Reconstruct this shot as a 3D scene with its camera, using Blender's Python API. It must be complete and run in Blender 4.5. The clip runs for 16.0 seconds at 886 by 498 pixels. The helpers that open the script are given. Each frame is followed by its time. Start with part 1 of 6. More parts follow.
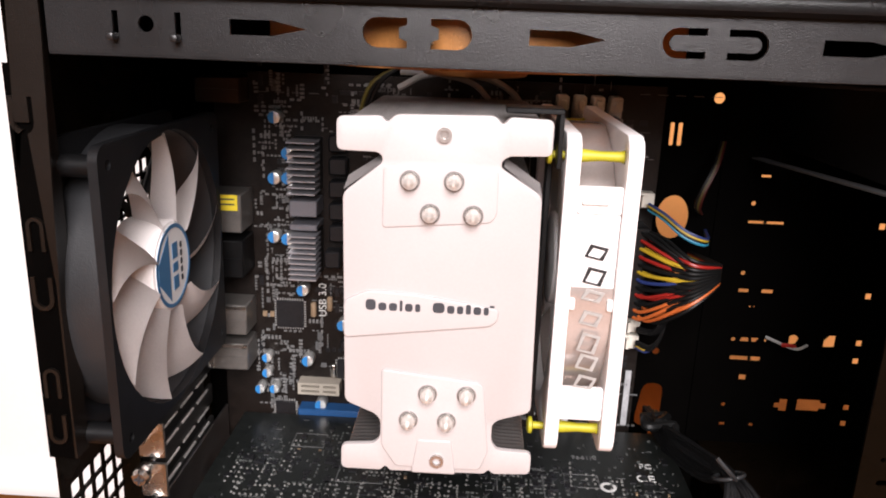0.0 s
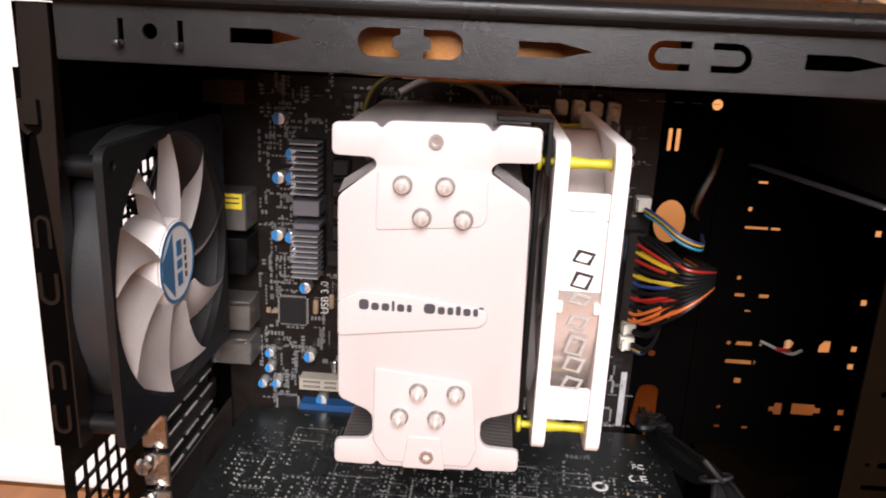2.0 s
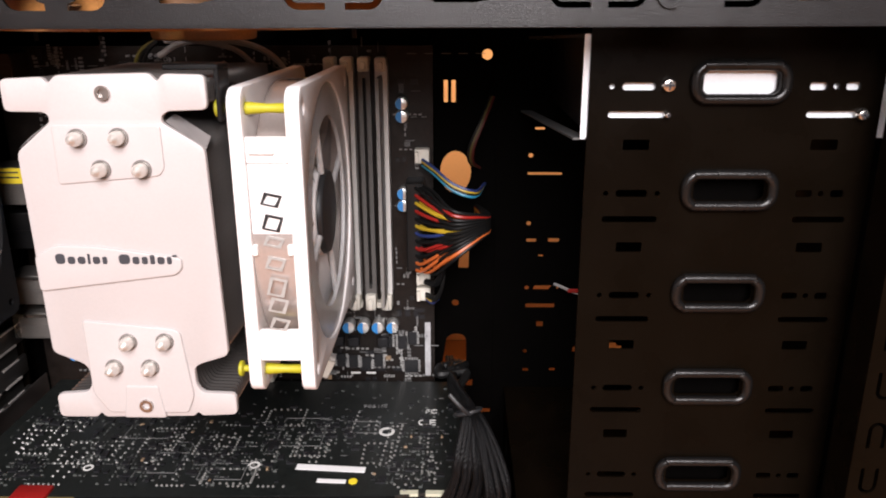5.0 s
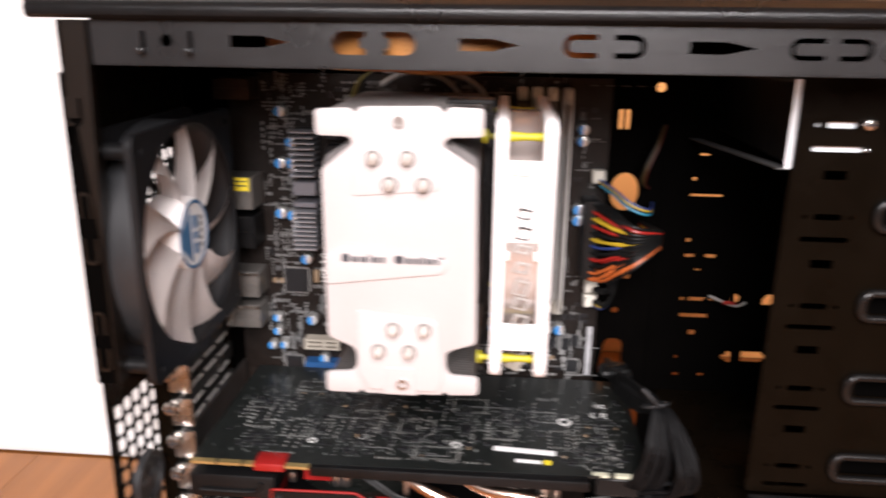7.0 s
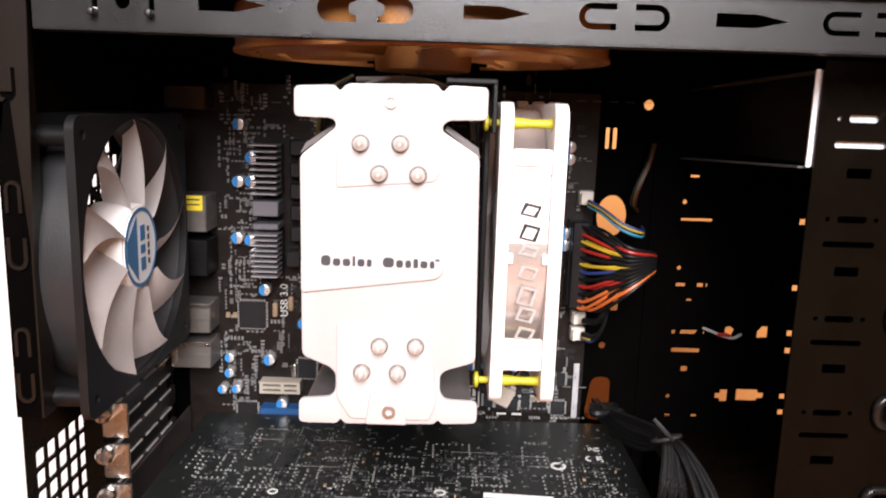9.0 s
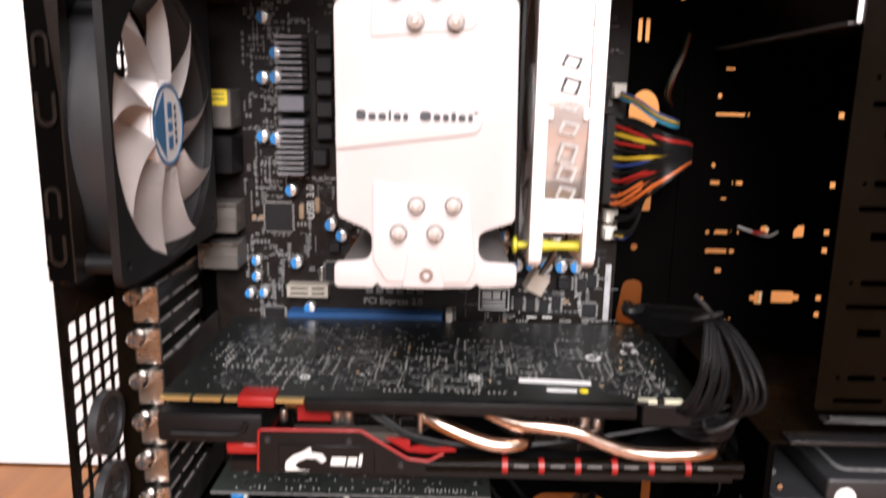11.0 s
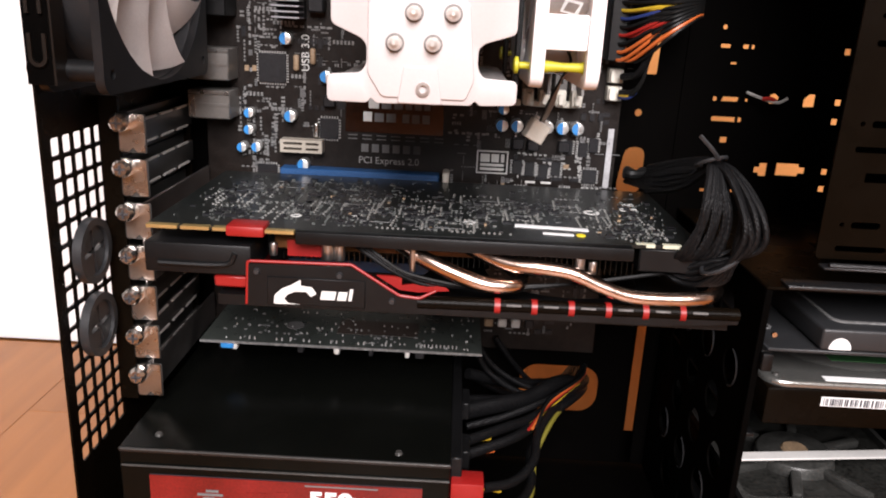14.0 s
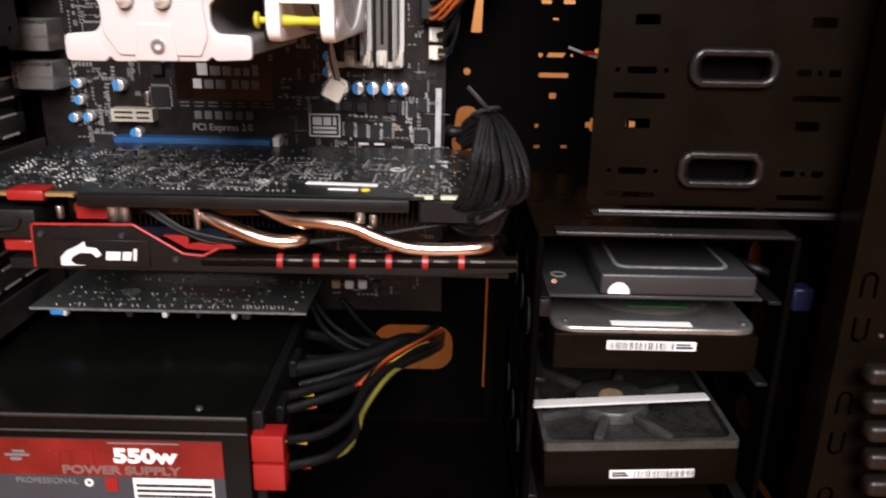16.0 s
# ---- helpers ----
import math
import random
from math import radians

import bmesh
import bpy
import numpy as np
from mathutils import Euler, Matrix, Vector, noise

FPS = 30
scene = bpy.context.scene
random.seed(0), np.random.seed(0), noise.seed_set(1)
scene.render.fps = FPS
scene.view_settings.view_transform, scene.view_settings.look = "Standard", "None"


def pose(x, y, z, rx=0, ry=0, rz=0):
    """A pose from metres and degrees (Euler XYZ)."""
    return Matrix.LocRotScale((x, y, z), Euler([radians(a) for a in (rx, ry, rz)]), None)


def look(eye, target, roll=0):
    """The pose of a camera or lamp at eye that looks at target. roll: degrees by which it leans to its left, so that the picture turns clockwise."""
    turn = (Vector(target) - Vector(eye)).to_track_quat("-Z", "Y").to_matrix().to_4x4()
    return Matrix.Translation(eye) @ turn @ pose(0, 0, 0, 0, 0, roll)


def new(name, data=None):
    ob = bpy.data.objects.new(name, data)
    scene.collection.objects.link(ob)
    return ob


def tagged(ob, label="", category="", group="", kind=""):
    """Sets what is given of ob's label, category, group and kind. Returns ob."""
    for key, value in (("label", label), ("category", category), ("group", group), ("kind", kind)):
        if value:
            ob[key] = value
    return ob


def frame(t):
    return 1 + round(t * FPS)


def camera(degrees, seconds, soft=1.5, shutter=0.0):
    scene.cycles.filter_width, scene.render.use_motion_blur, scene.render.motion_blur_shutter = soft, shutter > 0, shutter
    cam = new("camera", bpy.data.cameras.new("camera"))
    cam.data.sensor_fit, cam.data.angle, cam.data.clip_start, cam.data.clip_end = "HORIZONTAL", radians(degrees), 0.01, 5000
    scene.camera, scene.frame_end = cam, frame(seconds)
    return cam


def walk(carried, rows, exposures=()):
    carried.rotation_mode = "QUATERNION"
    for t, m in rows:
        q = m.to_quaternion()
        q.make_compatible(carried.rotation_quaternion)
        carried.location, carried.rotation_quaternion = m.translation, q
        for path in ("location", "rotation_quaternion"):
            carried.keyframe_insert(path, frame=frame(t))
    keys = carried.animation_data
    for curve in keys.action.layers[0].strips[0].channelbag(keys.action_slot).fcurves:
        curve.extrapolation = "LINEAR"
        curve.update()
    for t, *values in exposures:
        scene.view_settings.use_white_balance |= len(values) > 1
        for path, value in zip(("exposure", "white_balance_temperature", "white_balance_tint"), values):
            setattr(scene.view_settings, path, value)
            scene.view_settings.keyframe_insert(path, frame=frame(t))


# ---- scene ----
cam = camera(60.64, 16.0, soft=1.9, shutter=0.75)
PATH = [
    (0, (0.1589, -0.2214, 0.4298), (0.0964, 1.4592, -0.0542), 2.07),
    (0.5, (0.1577, -0.2213, 0.4287), (0.0987, 1.4603, -0.0520), 2.36),
    (1, (0.1574, -0.2203, 0.4270), (0.0955, 1.4586, -0.0628), 2.03),
    (1.5, (0.1631, -0.2228, 0.4302), (0.0639, 1.4526, -0.0655), 1.54),
    (2, (0.1672, -0.2281, 0.4343), (0.0727, 1.4487, -0.0575), 2.63),
    (2.5, (0.1782, -0.2313, 0.4360), (0.1053, 1.4412, -0.0737), 1.00),
    (3, (0.1869, -0.2327, 0.4372), (0.1300, 1.4374, -0.0826), 2.39),
    (3.1, (0.2067, -0.2358, 0.4408), (0.1489, 1.4339, -0.0799), 1.96),
    (3.2, (0.2289, -0.2379, 0.4440), (0.1628, 1.4345, -0.0672), 1.87),
    (3.3, (0.2479, -0.2442, 0.4465), (0.2056, 1.4292, -0.0639), 2.00),
    (3.4, (0.2636, -0.2460, 0.4476), (0.2166, 1.4265, -0.0654), 1.84),
    (3.5, (0.2691, -0.2490, 0.4493), (0.2506, 1.4215, -0.0717), 1.17),
    (3.7, (0.2783, -0.2470, 0.4409), (0.2464, 1.4208, -0.0882), -0.32),
    (5.8, (0.2554, -0.2343, 0.4230), (0.2099, 1.4358, -0.0978), 0.16),
    (6, (0.2432, -0.2358, 0.4248), (0.1782, 1.4362, -0.0878), 0.50),
    (6.2, (0.2212, -0.2380, 0.4269), (0.1233, 1.4290, -0.0967), 0.77),
    (6.4, (0.2071, -0.2463, 0.4271), (0.1346, 1.4269, -0.0805), 1.76),
    (6.5, (0.2049, -0.2559, 0.4282), (0.1535, 1.4152, -0.0889), 2.88),
    (6.7, (0.2131, -0.2696, 0.4335), (0.1120, 1.3795, -0.1434), 1.67),
    (7, (0.1941, -0.2889, 0.4372), (0.0583, 1.3822, -0.0644), 0.70),
    (7.2, (0.1697, -0.2748, 0.4308), (0.0560, 1.3961, -0.0769), -0.39),
    (7.4, (0.1619, -0.2579, 0.4198), (0.1653, 1.4125, -0.1020), -0.03),
    (7.5, (0.1590, -0.2429, 0.4214), (0.2426, 1.4277, -0.0931), 1.01),
    (7.8, (0.1688, -0.2468, 0.4228), (0.2355, 1.4245, -0.0918), 0.25),
    (8, (0.1709, -0.2595, 0.4254), (0.1509, 1.4473, 0.0393), -0.01),
    (8.2, (0.1875, -0.2628, 0.4195), (0.1510, 1.4640, 0.1379), 0.76),
    (8.5, (0.1749, -0.2612, 0.4077), (0.1959, 1.4616, 0.1013), 1.97),
    (8.7, (0.1708, -0.2564, 0.4012), (0.1830, 1.4650, 0.0865), 1.99),
    (10.8, (0.1613, -0.2554, 0.3615), (0.1563, 1.4567, -0.0005), 1.29),
    (11, (0.1594, -0.2569, 0.3478), (0.1405, 1.4529, -0.0248), 1.08),
    (11.5, (0.1586, -0.2597, 0.3319), (0.1452, 1.4410, -0.0802), 1.23),
    (12, (0.1608, -0.2631, 0.3155), (0.1429, 1.4290, -0.1306), 1.80),
    (12.5, (0.1624, -0.2634, 0.3110), (0.1540, 1.4225, -0.1583), 1.98),
    (13, (0.1634, -0.2592, 0.3009), (0.1473, 1.4097, -0.2254), 2.74),
    (13.5, (0.1632, -0.2586, 0.3012), (0.1485, 1.4098, -0.2266), 2.76),
    (14, (0.1623, -0.2582, 0.3015), (0.1518, 1.4148, -0.2119), 2.89),
    (14.5, (0.1649, -0.2576, 0.3033), (0.1590, 1.4168, -0.2055), 2.63),
    (15, (0.1841, -0.2588, 0.3057), (0.1732, 1.4146, -0.2062), 2.21),
    (15.5, (0.2337, -0.2637, 0.2975), (0.2339, 1.4060, -0.2266), 0.98),
    (16, (0.2608, -0.2669, 0.2954), (0.2540, 1.3926, -0.2599), 1.15),
]
walk(cam, [(t, look(eye, target, roll)) for t, eye, target, roll in PATH],
     [(0.0, 0.30), (2.5, 0.30), (3.5, 0.22), (6.0, 0.22), (7.0, 0.48), (8.5, 0.58), (11.0, 0.50), (13.0, 0.46), (14.5, 0.44), (16.0, 0.36)])

# ---- light ----
world = bpy.data.worlds.new("room_air")
world.use_nodes = True
world.node_tree.nodes["Background"].inputs[0].default_value = (0.9, 0.85, 0.8, 1)
world.node_tree.nodes["Background"].inputs[1].default_value = 0.004
scene.world = world


def area_lamp(name, at, to, size, watts, colour):
    data = bpy.data.lights.new(name, "AREA")
    data.shape, data.size, data.energy, data.color = "DISK", size, watts, colour
    ob = new(name, data)
    ob.matrix_world = look(at, to)
    return ob


area_lamp("room_lamp", (0.30, -1.22, 1.08), (0.2, 0.05, 0.28), 0.9, 47, (1.0, 0.940, 0.955))


# ---- materials ----
def mat(name, colour, rough=0.5, metal=0.0, vary=0.12, scale=60.0, bump=0.1, fine=900.0, coat=0.0, emit=0.0, alpha=1.0, trans=0.0, spec=0.5):
    """A surface with large soft variation, fine grain and a little relief."""
    m = bpy.data.materials.new(name)
    m.use_nodes = True
    n, l = m.node_tree.nodes, m.node_tree.links
    b = n["Principled BSDF"]
    b.inputs["Metallic"].default_value = metal
    b.inputs["Coat Weight"].default_value = coat
    b.inputs["Transmission Weight"].default_value = trans
    b.inputs["Specular IOR Level"].default_value = spec
    co = n.new("ShaderNodeTexCoord")
    big, small = n.new("ShaderNodeTexNoise"), n.new("ShaderNodeTexNoise")
    big.inputs["Scale"].default_value, big.inputs["Detail"].default_value = scale, 5
    small.inputs["Scale"].default_value, small.inputs["Detail"].default_value = fine, 2
    l.new(co.outputs["Object"], big.inputs["Vector"]), l.new(co.outputs["Object"], small.inputs["Vector"])
    add = n.new("ShaderNodeMath")
    add.operation = "ADD"
    l.new(big.outputs["Fac"], add.inputs[0]), l.new(small.outputs["Fac"], add.inputs[1])
    ramp = n.new("ShaderNodeMapRange")
    ramp.inputs["From Min"].default_value, ramp.inputs["From Max"].default_value = 0.6, 1.4
    ramp.inputs["To Min"].default_value, ramp.inputs["To Max"].default_value = 1 - vary, 1 + vary
    l.new(add.outputs[0], ramp.inputs["Value"])
    mul = n.new("ShaderNodeVectorMath")
    mul.operation = "SCALE"
    mul.inputs[0].default_value = colour[:3]
    l.new(ramp.outputs[0], mul.inputs["Scale"])
    l.new(mul.outputs[0], b.inputs["Base Color"])
    rr = n.new("ShaderNodeMapRange")
    rr.inputs["To Min"].default_value, rr.inputs["To Max"].default_value = max(0.03, rough - 0.1), min(1, rough + 0.1)
    l.new(big.outputs["Fac"], rr.inputs["Value"]), l.new(rr.outputs[0], b.inputs["Roughness"])
    if bump:
        bn = n.new("ShaderNodeBump")
        bn.inputs["Strength"].default_value, bn.inputs["Distance"].default_value = bump, 0.0004
        l.new(small.outputs["Fac"], bn.inputs["Height"]), l.new(bn.outputs[0], b.inputs["Normal"])
    return m

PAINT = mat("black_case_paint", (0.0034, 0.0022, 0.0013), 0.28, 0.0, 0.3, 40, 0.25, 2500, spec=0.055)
TRIM = mat("grey_black_steel", (0.0108, 0.0106, 0.0112), 0.30, 0.0, 0.2, 30, 0.25, 2500, spec=0.5)
BLACK = mat("black_plastic", (0.0040, 0.0040, 0.0043), 0.42, 0.0, 0.2, 70, 0.2, 1800, spec=0.25)
GREY_PLASTIC = mat("dark_grey_plastic", (0.020, 0.0205, 0.0220), 0.42, 0.0, 0.15, 60, 0.2, 1500, spec=0.45)
# Case paint taken darker, so the interior's shade sits in the colour.
SHADE_IN = mat("shaded_case_steel", (0.0012, 0.0010, 0.0009), 0.6, 0.0, 0.2, 60, 0.1, 1500, spec=0.012)
WHITE = mat("white_plastic", (0.80, 0.77, 0.765), 0.42, 0.0, 0.03, 30, 0.05, 900)
WHITE_METAL = mat("white_coated_metal", (0.455, 0.425, 0.420), 0.36, 0.0, 0.03, 35, 0.06, 1200)
BLADE = mat("white_fan_blade", (0.80, 0.755, 0.74), 0.45, 0.0, 0.05, 25, 0.05, 900)
FAN_BLACK = mat("satin_black_plastic", (0.0075, 0.0075, 0.0082), 0.4, 0.0, 0.2, 60, 0.2, 1500, spec=0.3)
HAZY = mat("hazy_clear_plastic", (0.86, 0.85, 0.85), 0.22, 0.0, 0.05, 60, 0.05, 900, trans=0.55)
CLEAR = mat("clear_plastic", (0.50, 0.44, 0.41), 0.18, 0.5, 0.08, 60, 0.05, 900)
STEEL = mat("bare_steel", (0.62, 0.60, 0.57), 0.28, 1.0, 0.12, 90, 0.15, 1500)
NICKEL = mat("nickel", (0.80, 0.76, 0.72), 0.24, 1.0, 0.08, 120, 0.05, 1500)
ALU = mat("aluminium_fin", (0.50, 0.47, 0.45), 0.35, 1.0, 0.1, 80, 0.1, 1500)
COPPER = mat("copper_pipe", (0.68, 0.52, 0.44), 0.22, 1.0, 0.12, 90, 0.1, 900)
BRASS = mat("gold_contacts", (0.62, 0.47, 0.20), 0.35, 0.8, 0.12, 90, 0.1, 900)
YELLOW = mat("yellow_rubber", (0.40, 0.365, 0.016), 0.5, 0.0, 0.08, 60, 0.1, 900)
RED = mat("red_plastic", (0.25, 0.009, 0.008), 0.4, 0.0, 0.1, 60, 0.1, 900)
BLUE = mat("blue_plastic", (0.016, 0.075, 0.21), 0.45, 0.0, 0.12, 60, 0.1, 900)
CAP_BLUE = mat("capacitor_blue", (0.03, 0.22, 0.55), 0.4, 0.0, 0.1, 60, 0.0, 900)
CAP_TOP = mat("capacitor_top", (0.72, 0.72, 0.70), 0.3, 0.7, 0.08, 90, 0.05, 900)
IVORY = mat("ivory_plastic", (0.62, 0.59, 0.52), 0.5, 0.0, 0.08, 60, 0.1, 900)
SLOT_GREY = mat("pale_slot_plastic", (0.55, 0.54, 0.52), 0.5, 0.0, 0.1, 60, 0.1, 900)
SILK = mat("white_print", (0.62, 0.62, 0.60), 0.7, 0.0, 0.1, 60, 0.0, 900)
SILK_DIM = mat("grey_print", (0.14, 0.14, 0.14), 0.7, 0.0, 0.1, 60, 0.0, 900)
SMD_PALE = mat("pale_component", (0.17, 0.17, 0.168), 0.45, 0.1, 0.5, 400, 0.0, 900)
SMD_DARK = mat("dark_component", (0.012, 0.012, 0.0135), 0.4, 0.0, 0.3, 400, 0.0, 900, spec=0.3)
SMD_TAN = mat("tan_component", (0.26, 0.18, 0.11), 0.5, 0.0, 0.3, 400, 0.0, 900)
INK = mat("dark_ink", (0.035, 0.037, 0.045), 0.6, 0.0, 0.1, 60, 0.0, 900)
LABEL = mat("paper_label", (0.78, 0.78, 0.78), 0.6, 0.0, 0.04, 60, 0.05, 900)
LABEL_YELLOW = mat("yellow_label", (0.78, 0.62, 0.03), 0.6, 0.0, 0.06, 60, 0.05, 900)
LABEL_BLUE = mat("blue_label", (0.05, 0.16, 0.32), 0.4, 0.0, 0.1, 60, 0.05, 900)
LABEL_RED = mat("red_label", (0.15, 0.008, 0.007), 0.35, 0.0, 0.45, 55, 0.05, 900)
SLEEVE = mat("black_sleeve", (0.0042, 0.0042, 0.0046), 0.46, 0.0, 0.5, 500, 0.0, 1400, spec=0.17)


def woven(m):
    """Tiny crossing ridges, as on braided sleeving."""
    n, l = m.node_tree.nodes, m.node_tree.links
    co, bn, mul = n.new("ShaderNodeTexCoord"), n.new("ShaderNodeBump"), n.new("ShaderNodeMath")
    mul.operation = "MULTIPLY"
    for k in range(2):
        mp, wv = n.new("ShaderNodeMapping"), n.new("ShaderNodeTexWave")
        mp.inputs["Rotation"].default_value = (0.6, (-0.8, 0.8)[k], (0.9, -0.5)[k])
        wv.inputs["Scale"].default_value, wv.inputs["Distortion"].default_value = 400, 0.8
        l.new(co.outputs["Object"], mp.inputs["Vector"]), l.new(mp.outputs[0], wv.inputs["Vector"]), l.new(wv.outputs["Fac"], mul.inputs[k])
    bn.inputs["Strength"].default_value, bn.inputs["Distance"].default_value = 0.45, 0.0006
    l.new(mul.outputs[0], bn.inputs["Height"]), l.new(bn.outputs[0], n["Principled BSDF"].inputs["Normal"])


woven(SLEEVE)
WIRE_RED = mat("red_wire", (0.28, 0.014, 0.01), 0.4, 0.0, 0.1, 60, 0.0, 900)
WIRE_YELLOW = mat("yellow_wire", (0.45, 0.30, 0.02), 0.4, 0.0, 0.1, 60, 0.0, 900)
WIRE_ORANGE = mat("orange_wire", (0.48, 0.11, 0.025), 0.4, 0.0, 0.1, 60, 0.0, 900)
WIRE_BLUE = mat("blue_wire", (0.02, 0.035, 0.14), 0.4, 0.0, 0.1, 60, 0.0, 900)
WIRE_BLACK = mat("black_wire", (0.006, 0.006, 0.006), 0.45, 0.0, 0.1, 60, 0.0, 900, spec=0.2)
TIN = mat("tinned_legs", (0.40, 0.40, 0.39), 0.35, 0.25, 0.15, 200, 0.0, 900)
WIRE_GREY = mat("grey_wire", (0.32, 0.31, 0.30), 0.45, 0.0, 0.1, 60, 0.0, 900)
AMBER = mat("amber_plastic", (0.46, 0.20, 0.06), 0.3, 0.0, 0.2, 40, 0.1, 900, trans=0.3)
WALL_ORANGE = mat("orange_wall_paint", (0.80, 0.36, 0.11), 0.8, 0.0, 0.04, 6, 0.1, 300)
WALL_WHITE = mat("white_wall_paint", (0.82, 0.81, 0.80), 0.7, 0.0, 0.02, 6, 0.1, 300)
CEIL = mat("ceiling_paint", (0.80, 0.79, 0.77), 0.85, 0.0, 0.02, 6, 0.1, 300)


def wood(name, dark, light, along=0):
    m = mat(name, light, 0.35, 0.0, 0.1, 8, 0.1, 500)
    n, l = m.node_tree.nodes, m.node_tree.links
    b = n["Principled BSDF"]
    co, mp, ns = n.new("ShaderNodeTexCoord"), n.new("ShaderNodeMapping"), n.new("ShaderNodeTexNoise")
    info, mixc = n.new("ShaderNodeObjectInfo"), n.new("ShaderNodeMix")
    mp.inputs["Scale"].default_value = (4, 60, 30) if along == 0 else (60, 4, 30)
    ns.inputs["Scale"].default_value, ns.inputs["Detail"].default_value = 1.0, 6
    mixc.data_type = "RGBA"
    mixc.inputs[6].default_value, mixc.inputs[7].default_value = (*dark, 1), (*light, 1)
    add = n.new("ShaderNodeMath")
    add.operation = "MULTIPLY_ADD"
    add.inputs[1].default_value, add.inputs[2].default_value = 0.35, -0.12
    su = n.new("ShaderNodeMath")
    su.operation = "ADD"
    l.new(co.outputs["Object"], mp.inputs["Vector"]), l.new(mp.outputs[0], ns.inputs["Vector"])
    l.new(info.outputs["Random"], add.inputs[0]), l.new(ns.outputs["Fac"], su.inputs[0]), l.new(add.outputs[0], su.inputs[1])
    l.new(su.outputs[0], mixc.inputs[0]), l.new(mixc.outputs[2], b.inputs["Base Color"])
    return m


FLOOR_WOOD = wood("laminate_wood", (0.155, 0.052, 0.011), (0.38, 0.148, 0.037), 1)
BOARD_WOOD = wood("dark_board_wood", (0.05, 0.025, 0.015), (0.12, 0.06, 0.03))


# ---- building helpers ----
def box(lo, hi, bevel=0.0, seg=1):
    bm = bmesh.new()
    bmesh.ops.create_cube(bm, size=1)
    for v in bm.verts:
        v.co = Vector([(a + b) / 2 + c * (b - a) for a, b, c in zip(lo, hi, v.co)])
    if bevel:
        bmesh.ops.bevel(bm, geom=bm.edges[:], offset=bevel, segments=seg, profile=0.5, affect="EDGES")
    return bm


def join(*bms):
    out = bmesh.new()
    for b in bms:
        me = bpy.data.meshes.new("tmp")
        b.to_mesh(me)
        b.free()
        out.from_mesh(me)
        bpy.data.meshes.remove(me)
    return out


def moved(bm, m):
    bm.transform(m)
    if m.to_3x3().determinant() < 0:
        bmesh.ops.reverse_faces(bm, faces=bm.faces[:])
    return bm


def facing(y):
    """Local (u, v, w) to the world's (x, z, y + w): a sheet that stands upright and faces the opening."""
    return Matrix(((1, 0, 0, 0), (0, 0, 1, y), (0, 1, 0, 0), (0, 0, 0, 1)))


def sideways(x):
    """Local (u, v, w) to the world's (y, z, x + w)."""
    return Matrix(((0, 0, 1, x), (1, 0, 0, 0), (0, 1, 0, 0), (0, 0, 0, 1)))


def flat(z):
    return Matrix.Translation((0, 0, z))


def sheet(outline, holes, thick, m):
    """A sheet with holes cut through it."""
    bm = bmesh.new()
    edges = []
    for loop in (outline, *holes):
        vs = [bm.verts.new((u, v, 0)) for u, v in loop]
        edges += [bm.edges.new((vs[i], vs[(i + 1) % len(vs)])) for i in range(len(vs))]
    bmesh.ops.triangle_fill(bm, use_beauty=True, use_dissolve=False, edges=edges)
    ext = bmesh.ops.extrude_face_region(bm, geom=bm.faces[:])
    bmesh.ops.translate(bm, vec=(0, 0, thick), verts=[e for e in ext["geom"] if isinstance(e, bmesh.types.BMVert)])
    bm.transform(m)
    bmesh.ops.recalc_face_normals(bm, faces=bm.faces[:])
    return bm


def rect(u0, v0, u1, v1, r=0.0, n=4):
    if r <= 0:
        return [(u0, v0), (u1, v0), (u1, v1), (u0, v1)]
    pts = []
    for cu, cv, a in ((u1 - r, v0 + r, -90), (u1 - r, v1 - r, 0), (u0 + r, v1 - r, 90), (u0 + r, v0 + r, 180)):
        pts += [(cu + r * math.cos(radians(a + 90 * i / n)), cv + r * math.sin(radians(a + 90 * i / n))) for i in range(n + 1)]
    return pts


def ring(cu, cv, r, n=24, r2=None):
    return [(cu + r * math.cos(2 * math.pi * i / n), cv + (r2 or r) * math.sin(2 * math.pi * i / n)) for i in range(n)]


def rounded(pts, r, n=3):
    """The outline with its corners rounded."""
    out = []
    for i, p in enumerate(pts):
        a, b, c = Vector(pts[i - 1]), Vector(p), Vector(pts[(i + 1) % len(pts)])
        k = min(r, 0.45 * (a - b).length, 0.45 * (c - b).length)
        s, e = b + (a - b).normalized() * k, b + (c - b).normalized() * k
        out += [tuple((1 - t) ** 2 * s + 2 * t * (1 - t) * b + t * t * e) for t in [j / n for j in range(n + 1)]]
    return out


def rod(p0, p1, r0, r1=None, n=14, bevel=0.0):
    p0, p1 = Vector(p0), Vector(p1)
    bm = bmesh.new()
    bmesh.ops.create_cone(bm, cap_ends=True, segments=n, radius1=r0, radius2=r0 if r1 is None else r1, depth=(p1 - p0).length)
    if bevel:
        bmesh.ops.bevel(bm, geom=[e for e in bm.edges if len(e.link_faces) == 2 and any(len(f.verts) > 4 for f in e.link_faces)], offset=bevel, segments=2, profile=0.5, affect="EDGES")
    bm.transform(Matrix.Translation((p0 + p1) / 2) @ (p1 - p0).to_track_quat("Z", "Y").to_matrix().to_4x4())
    return bm


